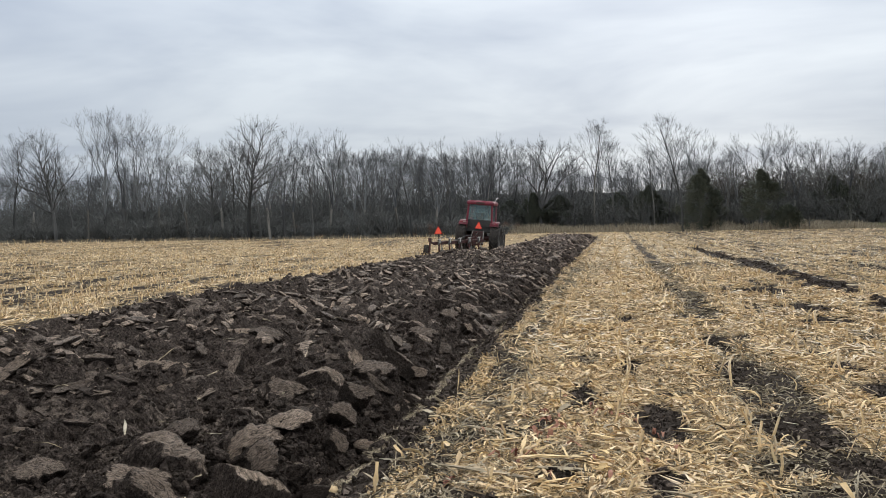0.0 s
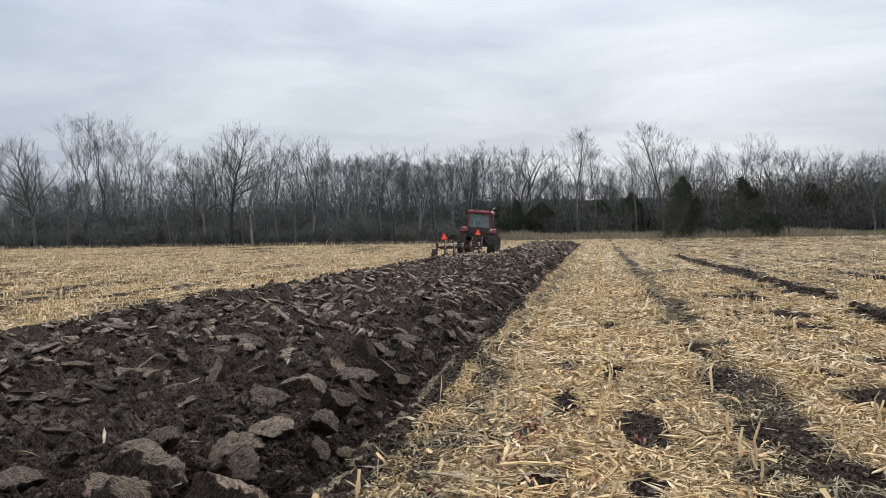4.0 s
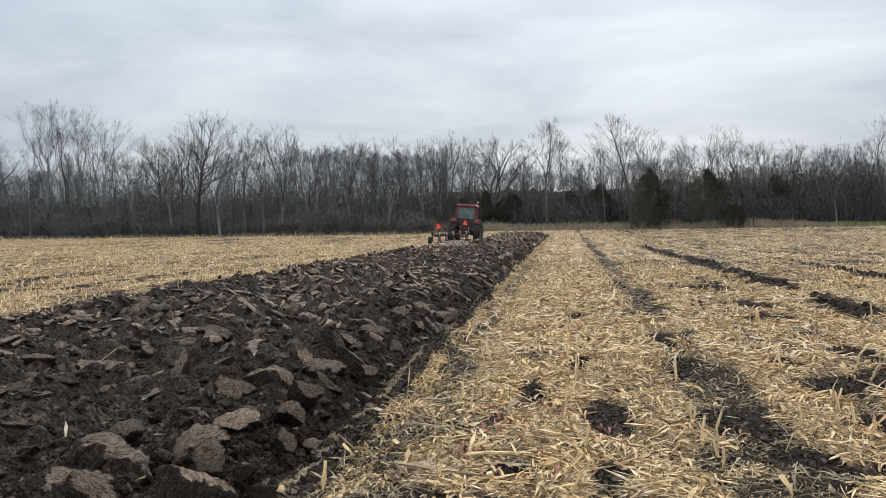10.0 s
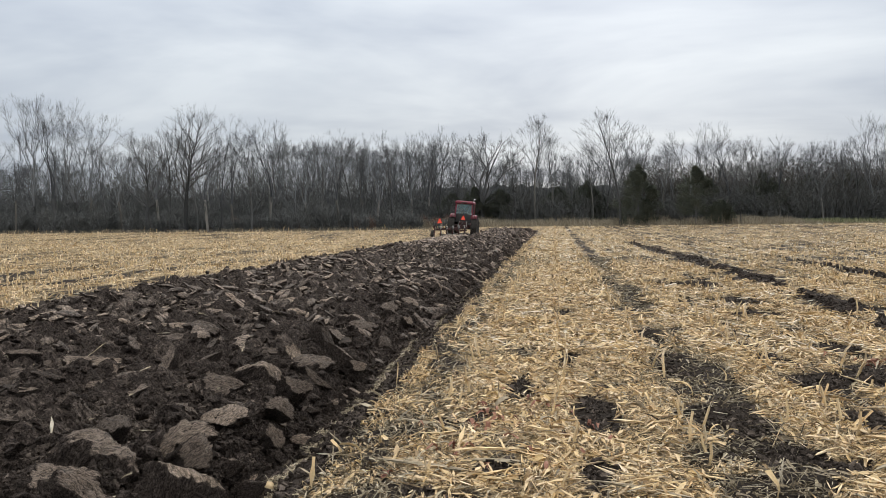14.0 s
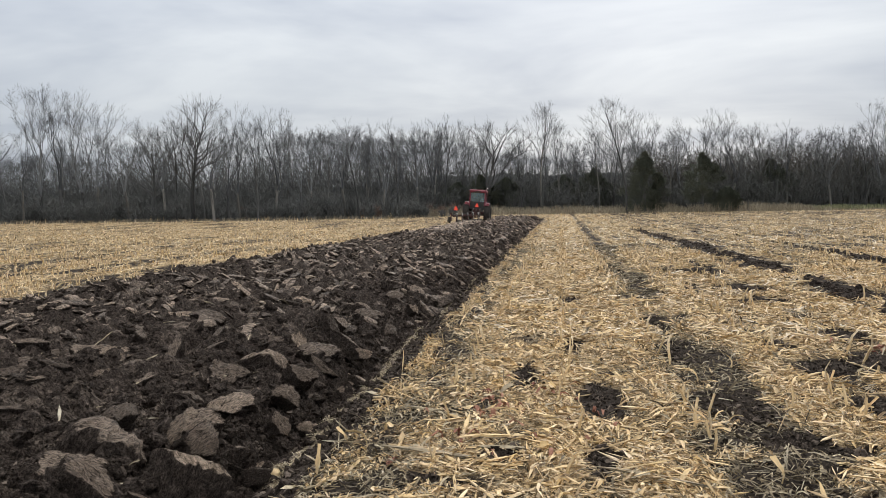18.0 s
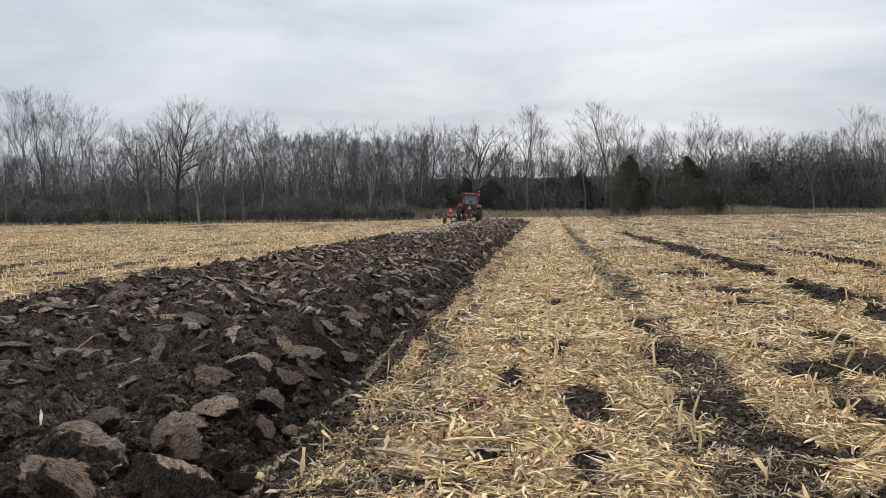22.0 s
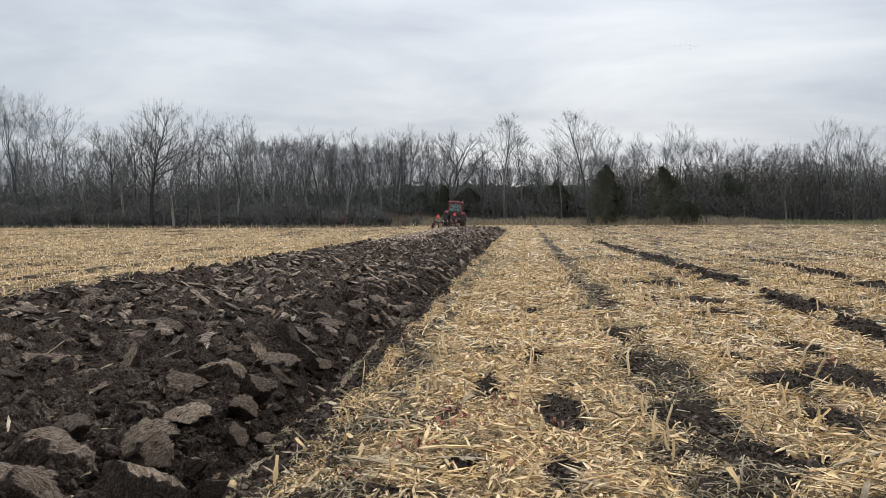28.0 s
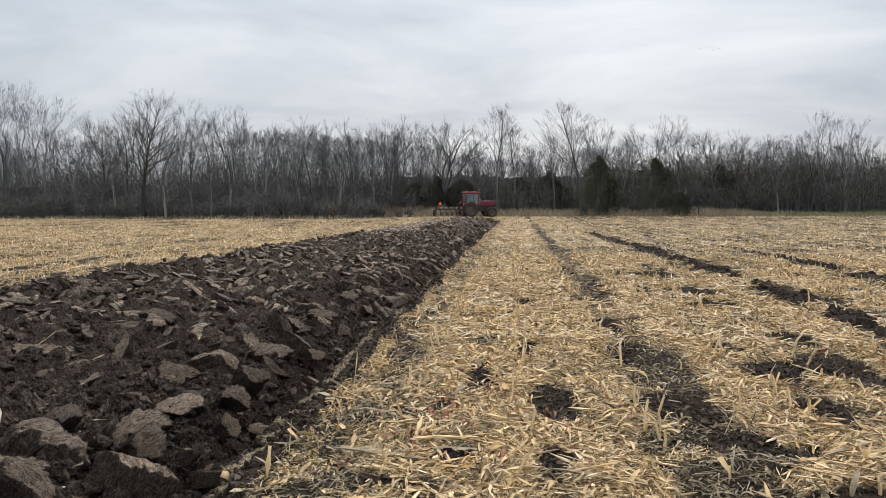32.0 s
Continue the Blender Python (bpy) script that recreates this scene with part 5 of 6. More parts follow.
def tree_line():
    # height, trunk, fork, stems, lean, opening of forks, orders, side limbs on a leader, crookedness
    kinds = [
        tree_thing(1, BARK, "tall bare grey tree with arching upright limbs", TWIG, (19, 0.28, 0.24, 3, 0.26, 0.30, 5, 0, 1.2)),
        tree_thing(2, BARK, "slender bare tree with fine twigs", TWIG, (14, 0.15, 0.30, 0, 0.60, 0.36, 4, 15, 0.9)),
        tree_thing(3, BARK, "broad bare oak with a dense spreading crown", BARK, (17, 0.36, 0.24, 0, 0.85, 0.50, 4, 34, 1.0)),
        tree_thing(4, PALEBARK, "pale-barked bare poplar with upright twigs", TWIG, (15, 0.15, 0.34, 0, 0.42, 0.30, 4, 20, 0.7)),
        tree_thing(5, PALEBARK, "bare tree forked into upright open limbs", TWIG, (14, 0.20, 0.32, 3, 0.27, 0.30, 4, 0, 1.1)),
        tree_thing(6, PALEBARK, "thin pale bare tree at the wood's edge", TWIG, (13, 0.13, 0.36, 2, 0.25, 0.32, 4, 0, 1.0)),
        tree_thing(7, DARKBARK, "dark bushy bare oak with crooked limbs", DARKBARK, (13, 0.36, 0.26, 5, 0.62, 0.48, 4, 0, 1.7)),
        tree_thing(8, PALEBARK, "thin bare tree inside the wood", TWIG, (14, 0.14, 0.36, 2, 0.25, 0.34, 4, 0, 1.0)),
        tree_thing(9, PALEBARK, "bare tree inside the wood", TWIG, (13, 0.16, 0.28, 0, 0.55, 0.40, 4, 12, 1.0)),
        tree_thing(10, PALEBARK, "pale slim bare trunk inside the wood", TWIG, (12, 0.11, 0.40, 0, 0.42, 0.34, 4, 11, 0.8)),
        tree_thing(11, BARK, "tall bare tree with two leaning main stems", TWIG, (17, 0.24, 0.28, 2, 0.32, 0.28, 5, 0, 1.3)),
    ]
    g = random.Random(77)
    first = set()

    def put(kind, x, y, h, wide=1.0):
        m = pose(x, y, float(lie(y)), 0, 0, g.uniform(0, 360))
        if kind in first:
            ob = copy_thing(kinds[kind], m)
        else:
            ob = kinds[kind]
            ob.matrix_basis = m
            first.add(kind)
        ob.scale = (h * wide, h * wide, h)
        return ob

    def canopy(x):
        """How high the wood stands behind the edge."""
        return np.interp(x, [-95, -60, -20, 0, 20, 60], [11.2, 13.2, 12.3, 10.2, 10.2, 10.2])

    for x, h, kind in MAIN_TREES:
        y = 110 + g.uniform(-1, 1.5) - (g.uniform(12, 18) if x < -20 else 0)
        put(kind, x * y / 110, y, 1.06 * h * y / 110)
    # one stands out in the grass before the cedar
    put(1, 8.1, 100.8, 14.9, 1.15)
    for i in range(300):
        y = 112 + 26 * g.random() ** 1.2
        x = g.uniform(-97, 50) if i < 190 else g.uniform(-97, -20) if i < 255 else g.uniform(-28, 14)
        put(g.choice((7, 7, 8, 8, 9, 5)), x * y / 110, y, float(canopy(x)) * g.uniform(0.72, 1.08) * (0.85 + 0.15 * y / 110), 0.95)
    # deeper in, the trees can no longer be told apart
    parts_v, parts_f, off = [], [], 0
    for i in range(30):
        y = g.uniform(130, 165)
        x = g.uniform(-97, 50) * y / 110
        h = float(canopy(x * 110 / y)) * g.uniform(0.8, 1.1) * (0.7 + 0.3 * y / 110)
        a = g.uniform(0, 6.28)
        for ob in kinds[g.choice((7, 8, 9))].children:
            V = np.empty(len(ob.data.vertices) * 3)
            ob.data.vertices.foreach_get("co", V)
            V = V.reshape(-1, 3) * h
            c, sn = math.cos(a), math.sin(a)
            V = np.stack([V[:, 0] * c - V[:, 1] * sn + x, V[:, 0] * sn + V[:, 1] * c + y, V[:, 2] - 0.6], -1)
            F = np.empty(len(ob.data.loops), np.int32)
            ob.data.loops.foreach_get("vertex_index", F)
            parts_v.append(V)
            parts_f.append(F.reshape(-1, 3) + off)
            off += len(V)
    thing("deep_wood", mesh_np("deep_wood", np.concatenate(parts_v), np.concatenate(parts_f)), TWIG, "bare trees deep in the wood", "trees", kind="stuff")


tree_line()


def cedar(seed, height, width, label, stem=0.2):
    """A ragged dark cedar: a short trunk, and a crown of many small sprays."""
    g = np.random.default_rng(seed)
    root = thing("cedar", None, [], label, "cedar tree", "cedars at the field's edge")
    bm = bmesh.new()
    rod(bm, (0, 0, -0.3), (0, 0, height * 0.8), 0.13, 0.03, 8)
    part("trunk", bm, BARK, root)
    m, per = 150, 110 if stem < 0.5 else 70
    t = g.random(m) ** 0.85
    zc = 0.3 + stem + t * (height - 0.5 - stem)
    prof = np.interp(t, [0, 0.12, 0.35, 0.62, 0.85, 1.0], [0.75, 0.98, 1.0, 0.72, 0.30, 0.03])
    ac = g.uniform(0, 2 * np.pi, m)
    rc = prof * width / 2 * g.uniform(0.35, 1.0, m)
    n = m * per
    rep = lambda v: np.repeat(v, per)
    size = rep(0.16 + 0.5 * prof)
    px, py = rep(rc * np.cos(ac)) + g.normal(0, 0.42, n) * size, rep(rc * np.sin(ac)) + g.normal(0, 0.42, n) * size
    z = np.maximum(rep(zc) + g.normal(0, 0.45, n) * size, 0.15 + stem)
    a = np.arctan2(py, px)
    tri = np.array([(-0.5, 0, 0), (0.5, 0, 0.1), (0.05, 1.0, 0.25), (0.3, 0.4, -0.2)])
    F = np.array([(0, 1, 2), (0, 3, 2)])
    s = g.uniform(0.08, 0.20, n)
    M = poses(px, py, z, g.uniform(-0.3, 0.9, n), g.normal(0, 0.4, n), a - np.pi / 2, s, s, s)
    V, F = scatter([(tri, F)], np.zeros(n, int), M)
    me = mesh_np("crown", V, F)
    me.materials.append(CEDAR)
    ob = new("crown", me)
    ob.parent = root
    return root


def build_cedars():
    # across at 108 m, height, breadth, distance, clear stem
    for k, (x, h, w, y, stem) in enumerate(((11.0, 7.6, 5.6, 101.5, 0.1), (18.3, 7.3, 5.6, 101.5, 1.0), (21.4, 3.0, 3.0, 101, 0.1), (26.6, 6.8, 7.0, 112, 0.8))):
        c = cedar(1 + k, h, w, "dark green bushy cedar in dead grass" if stem < 0.5 else "dark green cedar with a bare foot", stem)
        c.matrix_basis = pose(x * y / 108, y, float(lie(y)))
    # dark evergreens inside the wood
    for k, (x, h, w, y) in enumerate(((-10.6, 5.4, 5.5, 110.6), (-7.2, 5.0, 6, 111.2), (4.5, 6.0, 7, 112.5), (0.5, 5.2, 6, 113), (-13.7, 4.6, 5, 111.5), (27.7, 6.2, 8, 117), (32.2, 6.5, 8, 118), (37.3, 6.5, 9, 117), (-41.7, 5, 6, 120), (-57.5, 5, 7, 121))):
        c = cedar(20 + k, h, w, "dark evergreen among bare trees")
        c.matrix_basis = pose(x * y / 108, y, float(lie(y)))


build_cedars()


def fence_post(x, y, h):
    p = thing("fence_post", None, [], "weathered wooden fence post in dead grass", "fence post", "posts at the field's end", at=pose(x, y, float(lie(y)), 2, -3, 20))
    bm = bmesh.new()
    rod(bm, (0, 0, -0.2), (0, 0, h), 0.085, 0.07, 9)
    rod(bm, (0, 0, h), (0, 0, h + 0.03), 0.07, 0.03, 9)
    part("post", bm, BARK, p)


fence_post(21.3, 101.0, 1.25)
fence_post(22.4, 101.0, 1.35)


def build_brush():
    g = np.random.default_rng(31)

    def twigs(name, n, x0, x1, y0, y1, lo, hi, r, lean, label, mat, hfun=None):
        x, y = g.uniform(x0, x1, n), g.uniform(y0, y1, n)
        L = g.uniform(lo, hi, n)
        if hfun is not None:
            L = L * hfun(x * 108 / y)
        z = lie(y) + np.where(g.random(n) < 0.6, 0, g.uniform(0, 0.6, n) * L)
        P0 = np.stack([x, y, z], -1)
        d = np.stack([g.normal(0, lean, n), g.normal(0, lean, n), np.ones(n)], -1)
        P1 = P0 + d * L[:, None]
        R = g.uniform(0.5, 1, n) * r
        V, F = tubes(P0, P1, R, R * 0.4, 3)
        thing(name, mesh_np(name, V, F), mat, label, "brush", kind="stuff")

    def bushes(name, count, per, x0, x1, y0, y1, tall, label, mat=BRUSH):
        """Rounded bare shrubs: stems that fan out, and short twigs all over."""
        cx, cy = g.uniform(x0, x1, count), g.uniform(y0, y1, count)
        H = tall(cx * 108 / cy) * g.uniform(0.55, 1.15, count)
        rp = lambda v: np.repeat(v, per)
        n = count * per
        u = g.normal(0, 1, (n, 3))
        u /= np.linalg.norm(u, axis=1, keepdims=True)
        u *= (g.random(n) ** 0.4)[:, None]
        x, y = rp(cx) + u[:, 0] * rp(H) * 0.42, rp(cy) + u[:, 1] * rp(H) * 0.42
        z = lie(y) + rp(H) * (0.48 + 0.5 * u[:, 2])
        P0 = np.stack([x, y, z], -1)
        L = g.uniform(0.4, 1.5, n)
        d = np.stack([u[:, 0] * 0.6 + g.normal(0, 0.35, n), u[:, 1] * 0.6 + g.normal(0, 0.35, n), 0.55 + g.normal(0, 0.3, n)], -1)
        V, F = blades(P0 - d * L[:, None] * 0.5, P0 + d * L[:, None] * 0.5, g.uniform(0.018, 0.045, n), g)
        thing(name, mesh_np(name, V, F), mat, label, "brush", kind="stuff")

    lumps = lambda x: 0.8 + 0.5 * vnoise(x * 0.2, 0 * x, 4) + 0.25 * smooth(20, 45, x)
    twigs("underbrush", 8000, -100, 60, 108.5, 122, 1.0, 3.6, 0.024, 0.16, "grey bare underbrush at the foot of the trees", BRUSH, lumps)
    twigs("thicket", 14000, -125, 75, 114, 150, 1.5, 6.0, 0.030, 0.16, "dense bare thicket deep in the wood", BRUSH, lumps)
    bushes("bare_shrubs", 680, 260, -104, 60, 108.2, 124, lambda x: (4.6 + 0.6 * smooth(-20, -60, x) + 2.2 * smooth(16, 36, x)) * lumps(x), "rounded bare shrubs under the trees")
    bushes("edge_shrubs", 270, 230, -88, -13, 91.5, 107, lambda x: (1.5 + 2.6 * vnoise(x * 0.3, 0 * x, 14)) * lumps(x) * (0.35 + 0.65 * smooth(-14, -26, x)), "low bare shrubs at the field's edge")
    bushes("understorey", 500, 230, -98, 14, 111, 128, lambda x: 7.4 + 2.6 * smooth(-15, -30, x), "grey bare understorey of the wood")
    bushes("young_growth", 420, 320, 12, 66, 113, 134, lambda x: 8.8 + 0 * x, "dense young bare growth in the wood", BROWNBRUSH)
    bushes("reddish_brush", 90, 150, -46, -12, 100, 109, lambda x: 1.5 + 0 * x, "low reddish-brown brush before the wood", REDBRUSH)
    # dead grass along the field's end
    n = 16000
    x, y = g.uniform(-18, 66, n), g.uniform(FIELD_END, 110, n)
    x2 = g.uniform(-112, 66, 7000)
    y2 = field_end(x2) + g.uniform(-0.4, 7, 7000)
    x, y = np.concatenate([x, x2]), np.concatenate([y, y2])
    n = len(x)
    L = np.concatenate([g.uniform(0.45, 1.25, 16000), g.uniform(0.2, 0.5, 7000)]) * (0.3 + 1.0 * fbm(x * 0.3, y * 0.3, 9, 3)) * (1 - 0.65 * smooth(26, 34, x))
    P0 = np.stack([x, y, lie(y)], -1)
    P1 = P0 + np.stack([g.normal(0, 0.3, n), g.normal(0, 0.3, n), np.ones(n)], -1) * L[:, None]
    V, F = tubes(P0, P1, np.full(n, 0.022), np.full(n, 0.008), 3)
    thing("dead_grass", mesh_np("dead_grass", V, F), GRASS, "strip of tall dead grass along the field's end", "grass", kind="stuff")
    n = 7000
    x, y = g.uniform(30, 66, n), g.uniform(101.5, 111, n)
    L = g.uniform(0.3, 0.8, n) * (0.4 + 0.8 * fbm(x * 0.3, y * 0.3, 19, 3))
    P0 = np.stack([x, y, lie(y)], -1)
    P1 = P0 + np.stack([g.normal(0, 0.3, n), g.normal(0, 0.3, n), np.ones(n)], -1) * L[:, None]
    V, F = blades(P0, P1, np.full(n, 0.05), g)
    thing("green_grass", mesh_np("green_grass", V, F), GREENGRASS, "low green winter grass at the field's end", "grass", kind="stuff")



build_brush()


def build_far_wood():
    """A wooded rise far behind."""
    xs = np.linspace(-420, 380, 900)
    h = 3 + 10 * smooth(-140, -40, xs) - 3 * smooth(10, 60, xs) + 3.0 * (fbm(xs * 0.05, 0 * xs, 51) - 0.5) + 3.4 * (fbm(xs * 0.4, 0 * xs, 53, 4, 0.7) - 0.5)
    V, F = [], []
    V = np.concatenate([np.stack([xs, 0 * xs + 400, 0 * xs - 2], -1), np.stack([xs, 0 * xs + 402, h], -1), np.stack([xs, 0 * xs + 430, h - 1], -1), np.stack([xs, 0 * xs + 432, 0 * xs - 2], -1)])
    n = len(xs)
    i = np.arange(n - 1)
    F = np.concatenate([np.stack([i + k * n, i + 1 + k * n, i + 1 + (k + 1) * n, i + (k + 1) * n], 1) for k in range(3)])
    thing("backdrop", mesh_np("backdrop", V, F), HAZEDWOOD, "distant wooded rise", "backdrop", kind="structure")


build_far_wood()


# ---- tractor: origin on the ground below the rear axle, +y ahead ----
def wheel(parent, name, x, y, r, w, rim_r, lugs, steer=None):
    """A lugged tyre on a dished rim; the wheel turns about its own x."""
    hub = part(name, bmesh.new(), RUBBER, parent, at=pose(x, y, r))
    bm = bmesh.new()
    rings = [(-w / 2 * 0.72, rim_r), (-w / 2, rim_r + 0.35 * (r - rim_r)), (-w / 2 * 0.97, r - 0.09), (-w / 2 * 0.78, r - 0.035), (w / 2 * 0.78, r - 0.035), (w / 2 * 0.97, r - 0.09), (w / 2, rim_r + 0.35 * (r - rim_r)), (w / 2 * 0.72, rim_r)]
    n = 36
    loops = [[bm.verts.new((a, rr * math.cos(k * 2 * math.pi / n), rr * math.sin(k * 2 * math.pi / n))) for k in range(n)] for a, rr in rings]
    for a, b in zip(loops, loops[1:] + loops[:1]):
        for k in range(n):
            bm.faces.new((a[k], a[(k + 1) % n], b[(k + 1) % n], b[k]))
    for k in range(lugs):
        for s in (-1, 1):
            a = (k + (0.5 if s > 0 else 0)) * 2 * math.pi / lugs
            m = Matrix.Rotation(a, 4, "X") @ Matrix.Translation((s * w * 0.25, 0, r - 0.022)) @ Matrix.Rotation(s * radians(42), 4, "Z")
            q = bmesh.ops.create_cube(bm, size=1)["verts"]
            bmesh.ops.scale(bm, vec=(w * 0.62, 0.055, 0.05), verts=q)
            bmesh.ops.transform(bm, matrix=m, verts=q)
    bmesh.ops.recalc_face_normals(bm, faces=bm.faces)
    part("tyre", bm, RUBBER, hub, "muddy black lugged tyre")
    bm = bmesh.new()
    side = 1 if x > 0 else -1
    prof = [(-w * 0.36, rim_r), (-w * 0.30, rim_r - 0.04), (w * 0.30, rim_r - 0.04), (w * 0.36, rim_r)]
    loops = [[bm.verts.new((a, rr * math.cos(k * 2 * math.pi / n), rr * math.sin(k * 2 * math.pi / n))) for k in range(n)] for a, rr in prof]
    for a, b in zip(loops, loops[1:]):
        for k in range(n):
            bm.faces.new((a[k], b[k], b[(k + 1) % n], a[(k + 1) % n]))
    rod(bm, (side * 0.02, 0, 0), (side * 0.07, 0, 0), rim_r - 0.03, rim_r - 0.10, 28)
    rod(bm, (side * 0.06, 0, 0), (side * 0.16, 0, 0), 0.14, 0.11, 16)
    for k in range(8):
        a = k * math.pi / 4
        rod(bm, (side * 0.07, 0.2 * math.cos(a), 0.2 * math.sin(a)), (side * 0.10, 0.2 * math.cos(a), 0.2 * math.sin(a)), 0.022, n=6)
    part("rim", bm, SILVER, hub, "dull silver rim")
    return hub


def triangle_sign(parent, x, y, z, size=0.41):
    """A slow-vehicle triangle: orange middle, dark red border."""
    sign = part("triangle_sign", bmesh.new(), LENS, parent, "orange triangular slow-vehicle sign", at=pose(x, y, z))
    for nm, s, mat, th, off in (("border", 1.0, LENS, 0.006, 0.0), ("reflective_field", 0.80, ORANGE, 0.012, 0.0)):
        bm = bmesh.new()
        h = size * s * 0.866
        pts = [(-size * s / 2, -h / 3), (-size * s / 2 + 0.05 * s, -h / 3 - 0.03 * s), (size * s / 2 - 0.05 * s, -h / 3 - 0.03 * s), (size * s / 2, -h / 3), (0.04 * s, h * 2 / 3), (-0.04 * s, h * 2 / 3)]
        f = bm.faces.new([bm.verts.new((px, -th, pz)) for px, pz in pts])
        g = bmesh.ops.extrude_face_region(bm, geom=[f])["geom"]
        bmesh.ops.translate(bm, vec=(0, 2 * th, 0), verts=[v for v in g if isinstance(v, bmesh.types.BMVert)])
        bmesh.ops.recalc_face_normals(bm, faces=bm.faces)
        part(nm, bm, mat, sign)
    return sign


def build_tractor():
    tr = thing("tractor", None, [], "red cab tractor with muddy tyres pulling a plough", "tractor")
    R, W = 0.86, 0.54
    wheels = [wheel(tr, "rear_wheel", -0.96, 0, R, W, 0.50, 22), wheel(tr, "rear_wheel", 0.96, 0, R, W, 0.50, 22),
              wheel(tr, "front_wheel", -0.88, 2.72, 0.62, 0.40, 0.36, 18), wheel(tr, "front_wheel", 0.88, 2.72, 0.62, 0.40, 0.36, 18)]
    # chassis and axles
    bm = bmesh.new()
    box(bm, 0, 0.1, 0.92, 0.62, 1.1, 0.62, 0.05)
    box(bm, 0, 1.3, 0.88, 0.46, 1.6, 0.46, 0.05)
    rod(bm, (-0.9, 0, R), (0.9, 0, R), 0.13, n=12)
    part("transmission", bm, RUSTRED, tr, "dark red cast transmission housing")
    bm = bmesh.new()
    box(bm, 0, 2.72, 0.62, 1.35, 0.22, 0.20, 0.03)
    box(bm, 0, 2.72, 0.85, 0.34, 0.5, 0.35, 0.04)
    part("front_axle", bm, BLACK, tr)
    bm = bmesh.new()
    box(bm, 0, 2.15, 1.10, 0.52, 2.0, 0.40, 0.03)
    part("engine", bm, BLACK, tr, "dark engine block")
    # hood with stripes and grille
    bm = bmesh.new()
    box(bm, 0, 2.20, 1.58, 0.82, 2.15, 0.58, 0.07)
    part("hood", bm, RED, tr, "red hood", smooth_faces=False)
    for s in (-1, 1):
        for z in (1.44, 1.62):
            bm = bmesh.new()
            box(bm, s * 0.412, 2.2, z, 0.012, 1.95, 0.06)
            part("side_stripe", bm, BLACK, tr, "black side stripe")
    bm = bmesh.new()
    box(bm, 0, 3.29, 1.5, 0.66, 0.05, 0.62, 0.015)
    for k in range(6):
        box(bm, 0, 3.32, 1.26 + 0.09 * k, 0.60, 0.02, 0.025)
    part("grille", bm, BLACK, tr)
    for s in (-1, 1):
        bm = bmesh.new()
        box(bm, s * 0.2, 3.325, 1.70, 0.2, 0.03, 0.11, 0.01)
        part("headlight", bm, AMBER, tr)
    bm = bmesh.new()
    for k in range(4):
        box(bm, 0, 3.45, 0.72 + 0.11 * k, 0.5, 0.28, 0.10, 0.015)
    part("front_weights", bm, RED, tr)
    # cab
    cab = part("cab", bmesh.new(), RED, tr, "red cab with large windows")
    bm = bmesh.new()
    box(bm, 0, 0.40, 1.32, 1.50, 1.45, 0.30, 0.04)
    part("cab_floor", bm, BLACK, cab)
    bm = bmesh.new()
    box(bm, 0, 0.38, 2.80, 1.56, 1.72, 0.20, 0.07)
    box(bm, 0, 0.38, 2.91, 1.36, 1.48, 0.07, 0.03)
    part("roof", bm, RED, cab, "red cab roof")
    bm = bmesh.new()
    box(bm, 0, -0.492, 2.80, 0.50, 0.02, 0.09, 0.006)
    part("roof_vent", bm, RUSTRED, cab)
    lo, hi = 1.46, 2.72
    corners = [(-0.72, -0.32, -0.66, -0.38), (0.72, -0.32, 0.66, -0.38), (-0.72, 1.10, -0.66, 1.14), (0.72, 1.10, 0.66, 1.14)]
    for x0, y0, x1, y1 in corners:
        bm = bmesh.new()
        rod(bm, (x0, y0, lo - 0.1), (x1, y1, hi), 0.065, 0.055, 6)
        part("pillar", bm, RED, cab)
    for s in (-1, 1):
        bm = bmesh.new()
        rod(bm, (s * 0.72, 0.55, lo - 0.1), (s * 0.67, 0.52, hi), 0.035, n=6)
        part("door_post", bm, BLACK, cab)

    def pane(nm, pts):
        bm = bmesh.new()
        f = bm.faces.new([bm.verts.new(p) for p in pts])
        n = f.normal if f.normal.length else Vector((0, 1, 0))
        f.normal_update()
        g = bmesh.ops.extrude_face_region(bm, geom=[f])["geom"]
        bmesh.ops.translate(bm, vec=f.normal * 0.008, verts=[v for v in g if isinstance(v, bmesh.types.BMVert)])
        bmesh.ops.recalc_face_normals(bm, faces=bm.faces)
        ob = part(nm, bm, GLASS, cab, "tinted cab window")
        ob.visible_shadow = False

    pane("rear_window", [(-0.655, -0.33, 1.865), (0.655, -0.33, 1.865), (0.61, -0.375, 2.68), (-0.61, -0.375, 2.68)])
    pane("windscreen", [(-0.66, 1.105, 1.62), (0.66, 1.105, 1.62), (0.61, 1.135, 2.68), (-0.61, 1.135, 2.68)])
    for s in (-1, 1):
        pane("side_window", [(s * 0.715, -0.27, 1.6), (s * 0.715, 0.50, 1.6), (s * 0.665, 0.47, 2.68), (s * 0.665, -0.32, 2.68)])
        pane("door_window", [(s * 0.715, 0.60, 1.5), (s * 0.715, 1.04, 1.5), (s * 0.665, 1.08, 2.68), (s * 0.665, 0.57, 2.68)])
    bm = bmesh.new()
    box(bm, 0, -0.33, 1.66, 1.34, 0.06, 0.40, 0.015)
    part("rear_panel", bm, BLACK, cab, "black panel below the rear window")
    bm = bmesh.new()
    box(bm, 0, 0.10, 1.62, 0.55, 0.50, 0.16, 0.05)
    box(bm, 0, -0.12, 1.95, 0.52, 0.14, 0.62, 0.05)
    part("seat", bm, SEATCLOTH, cab)
    bm = bmesh.new()
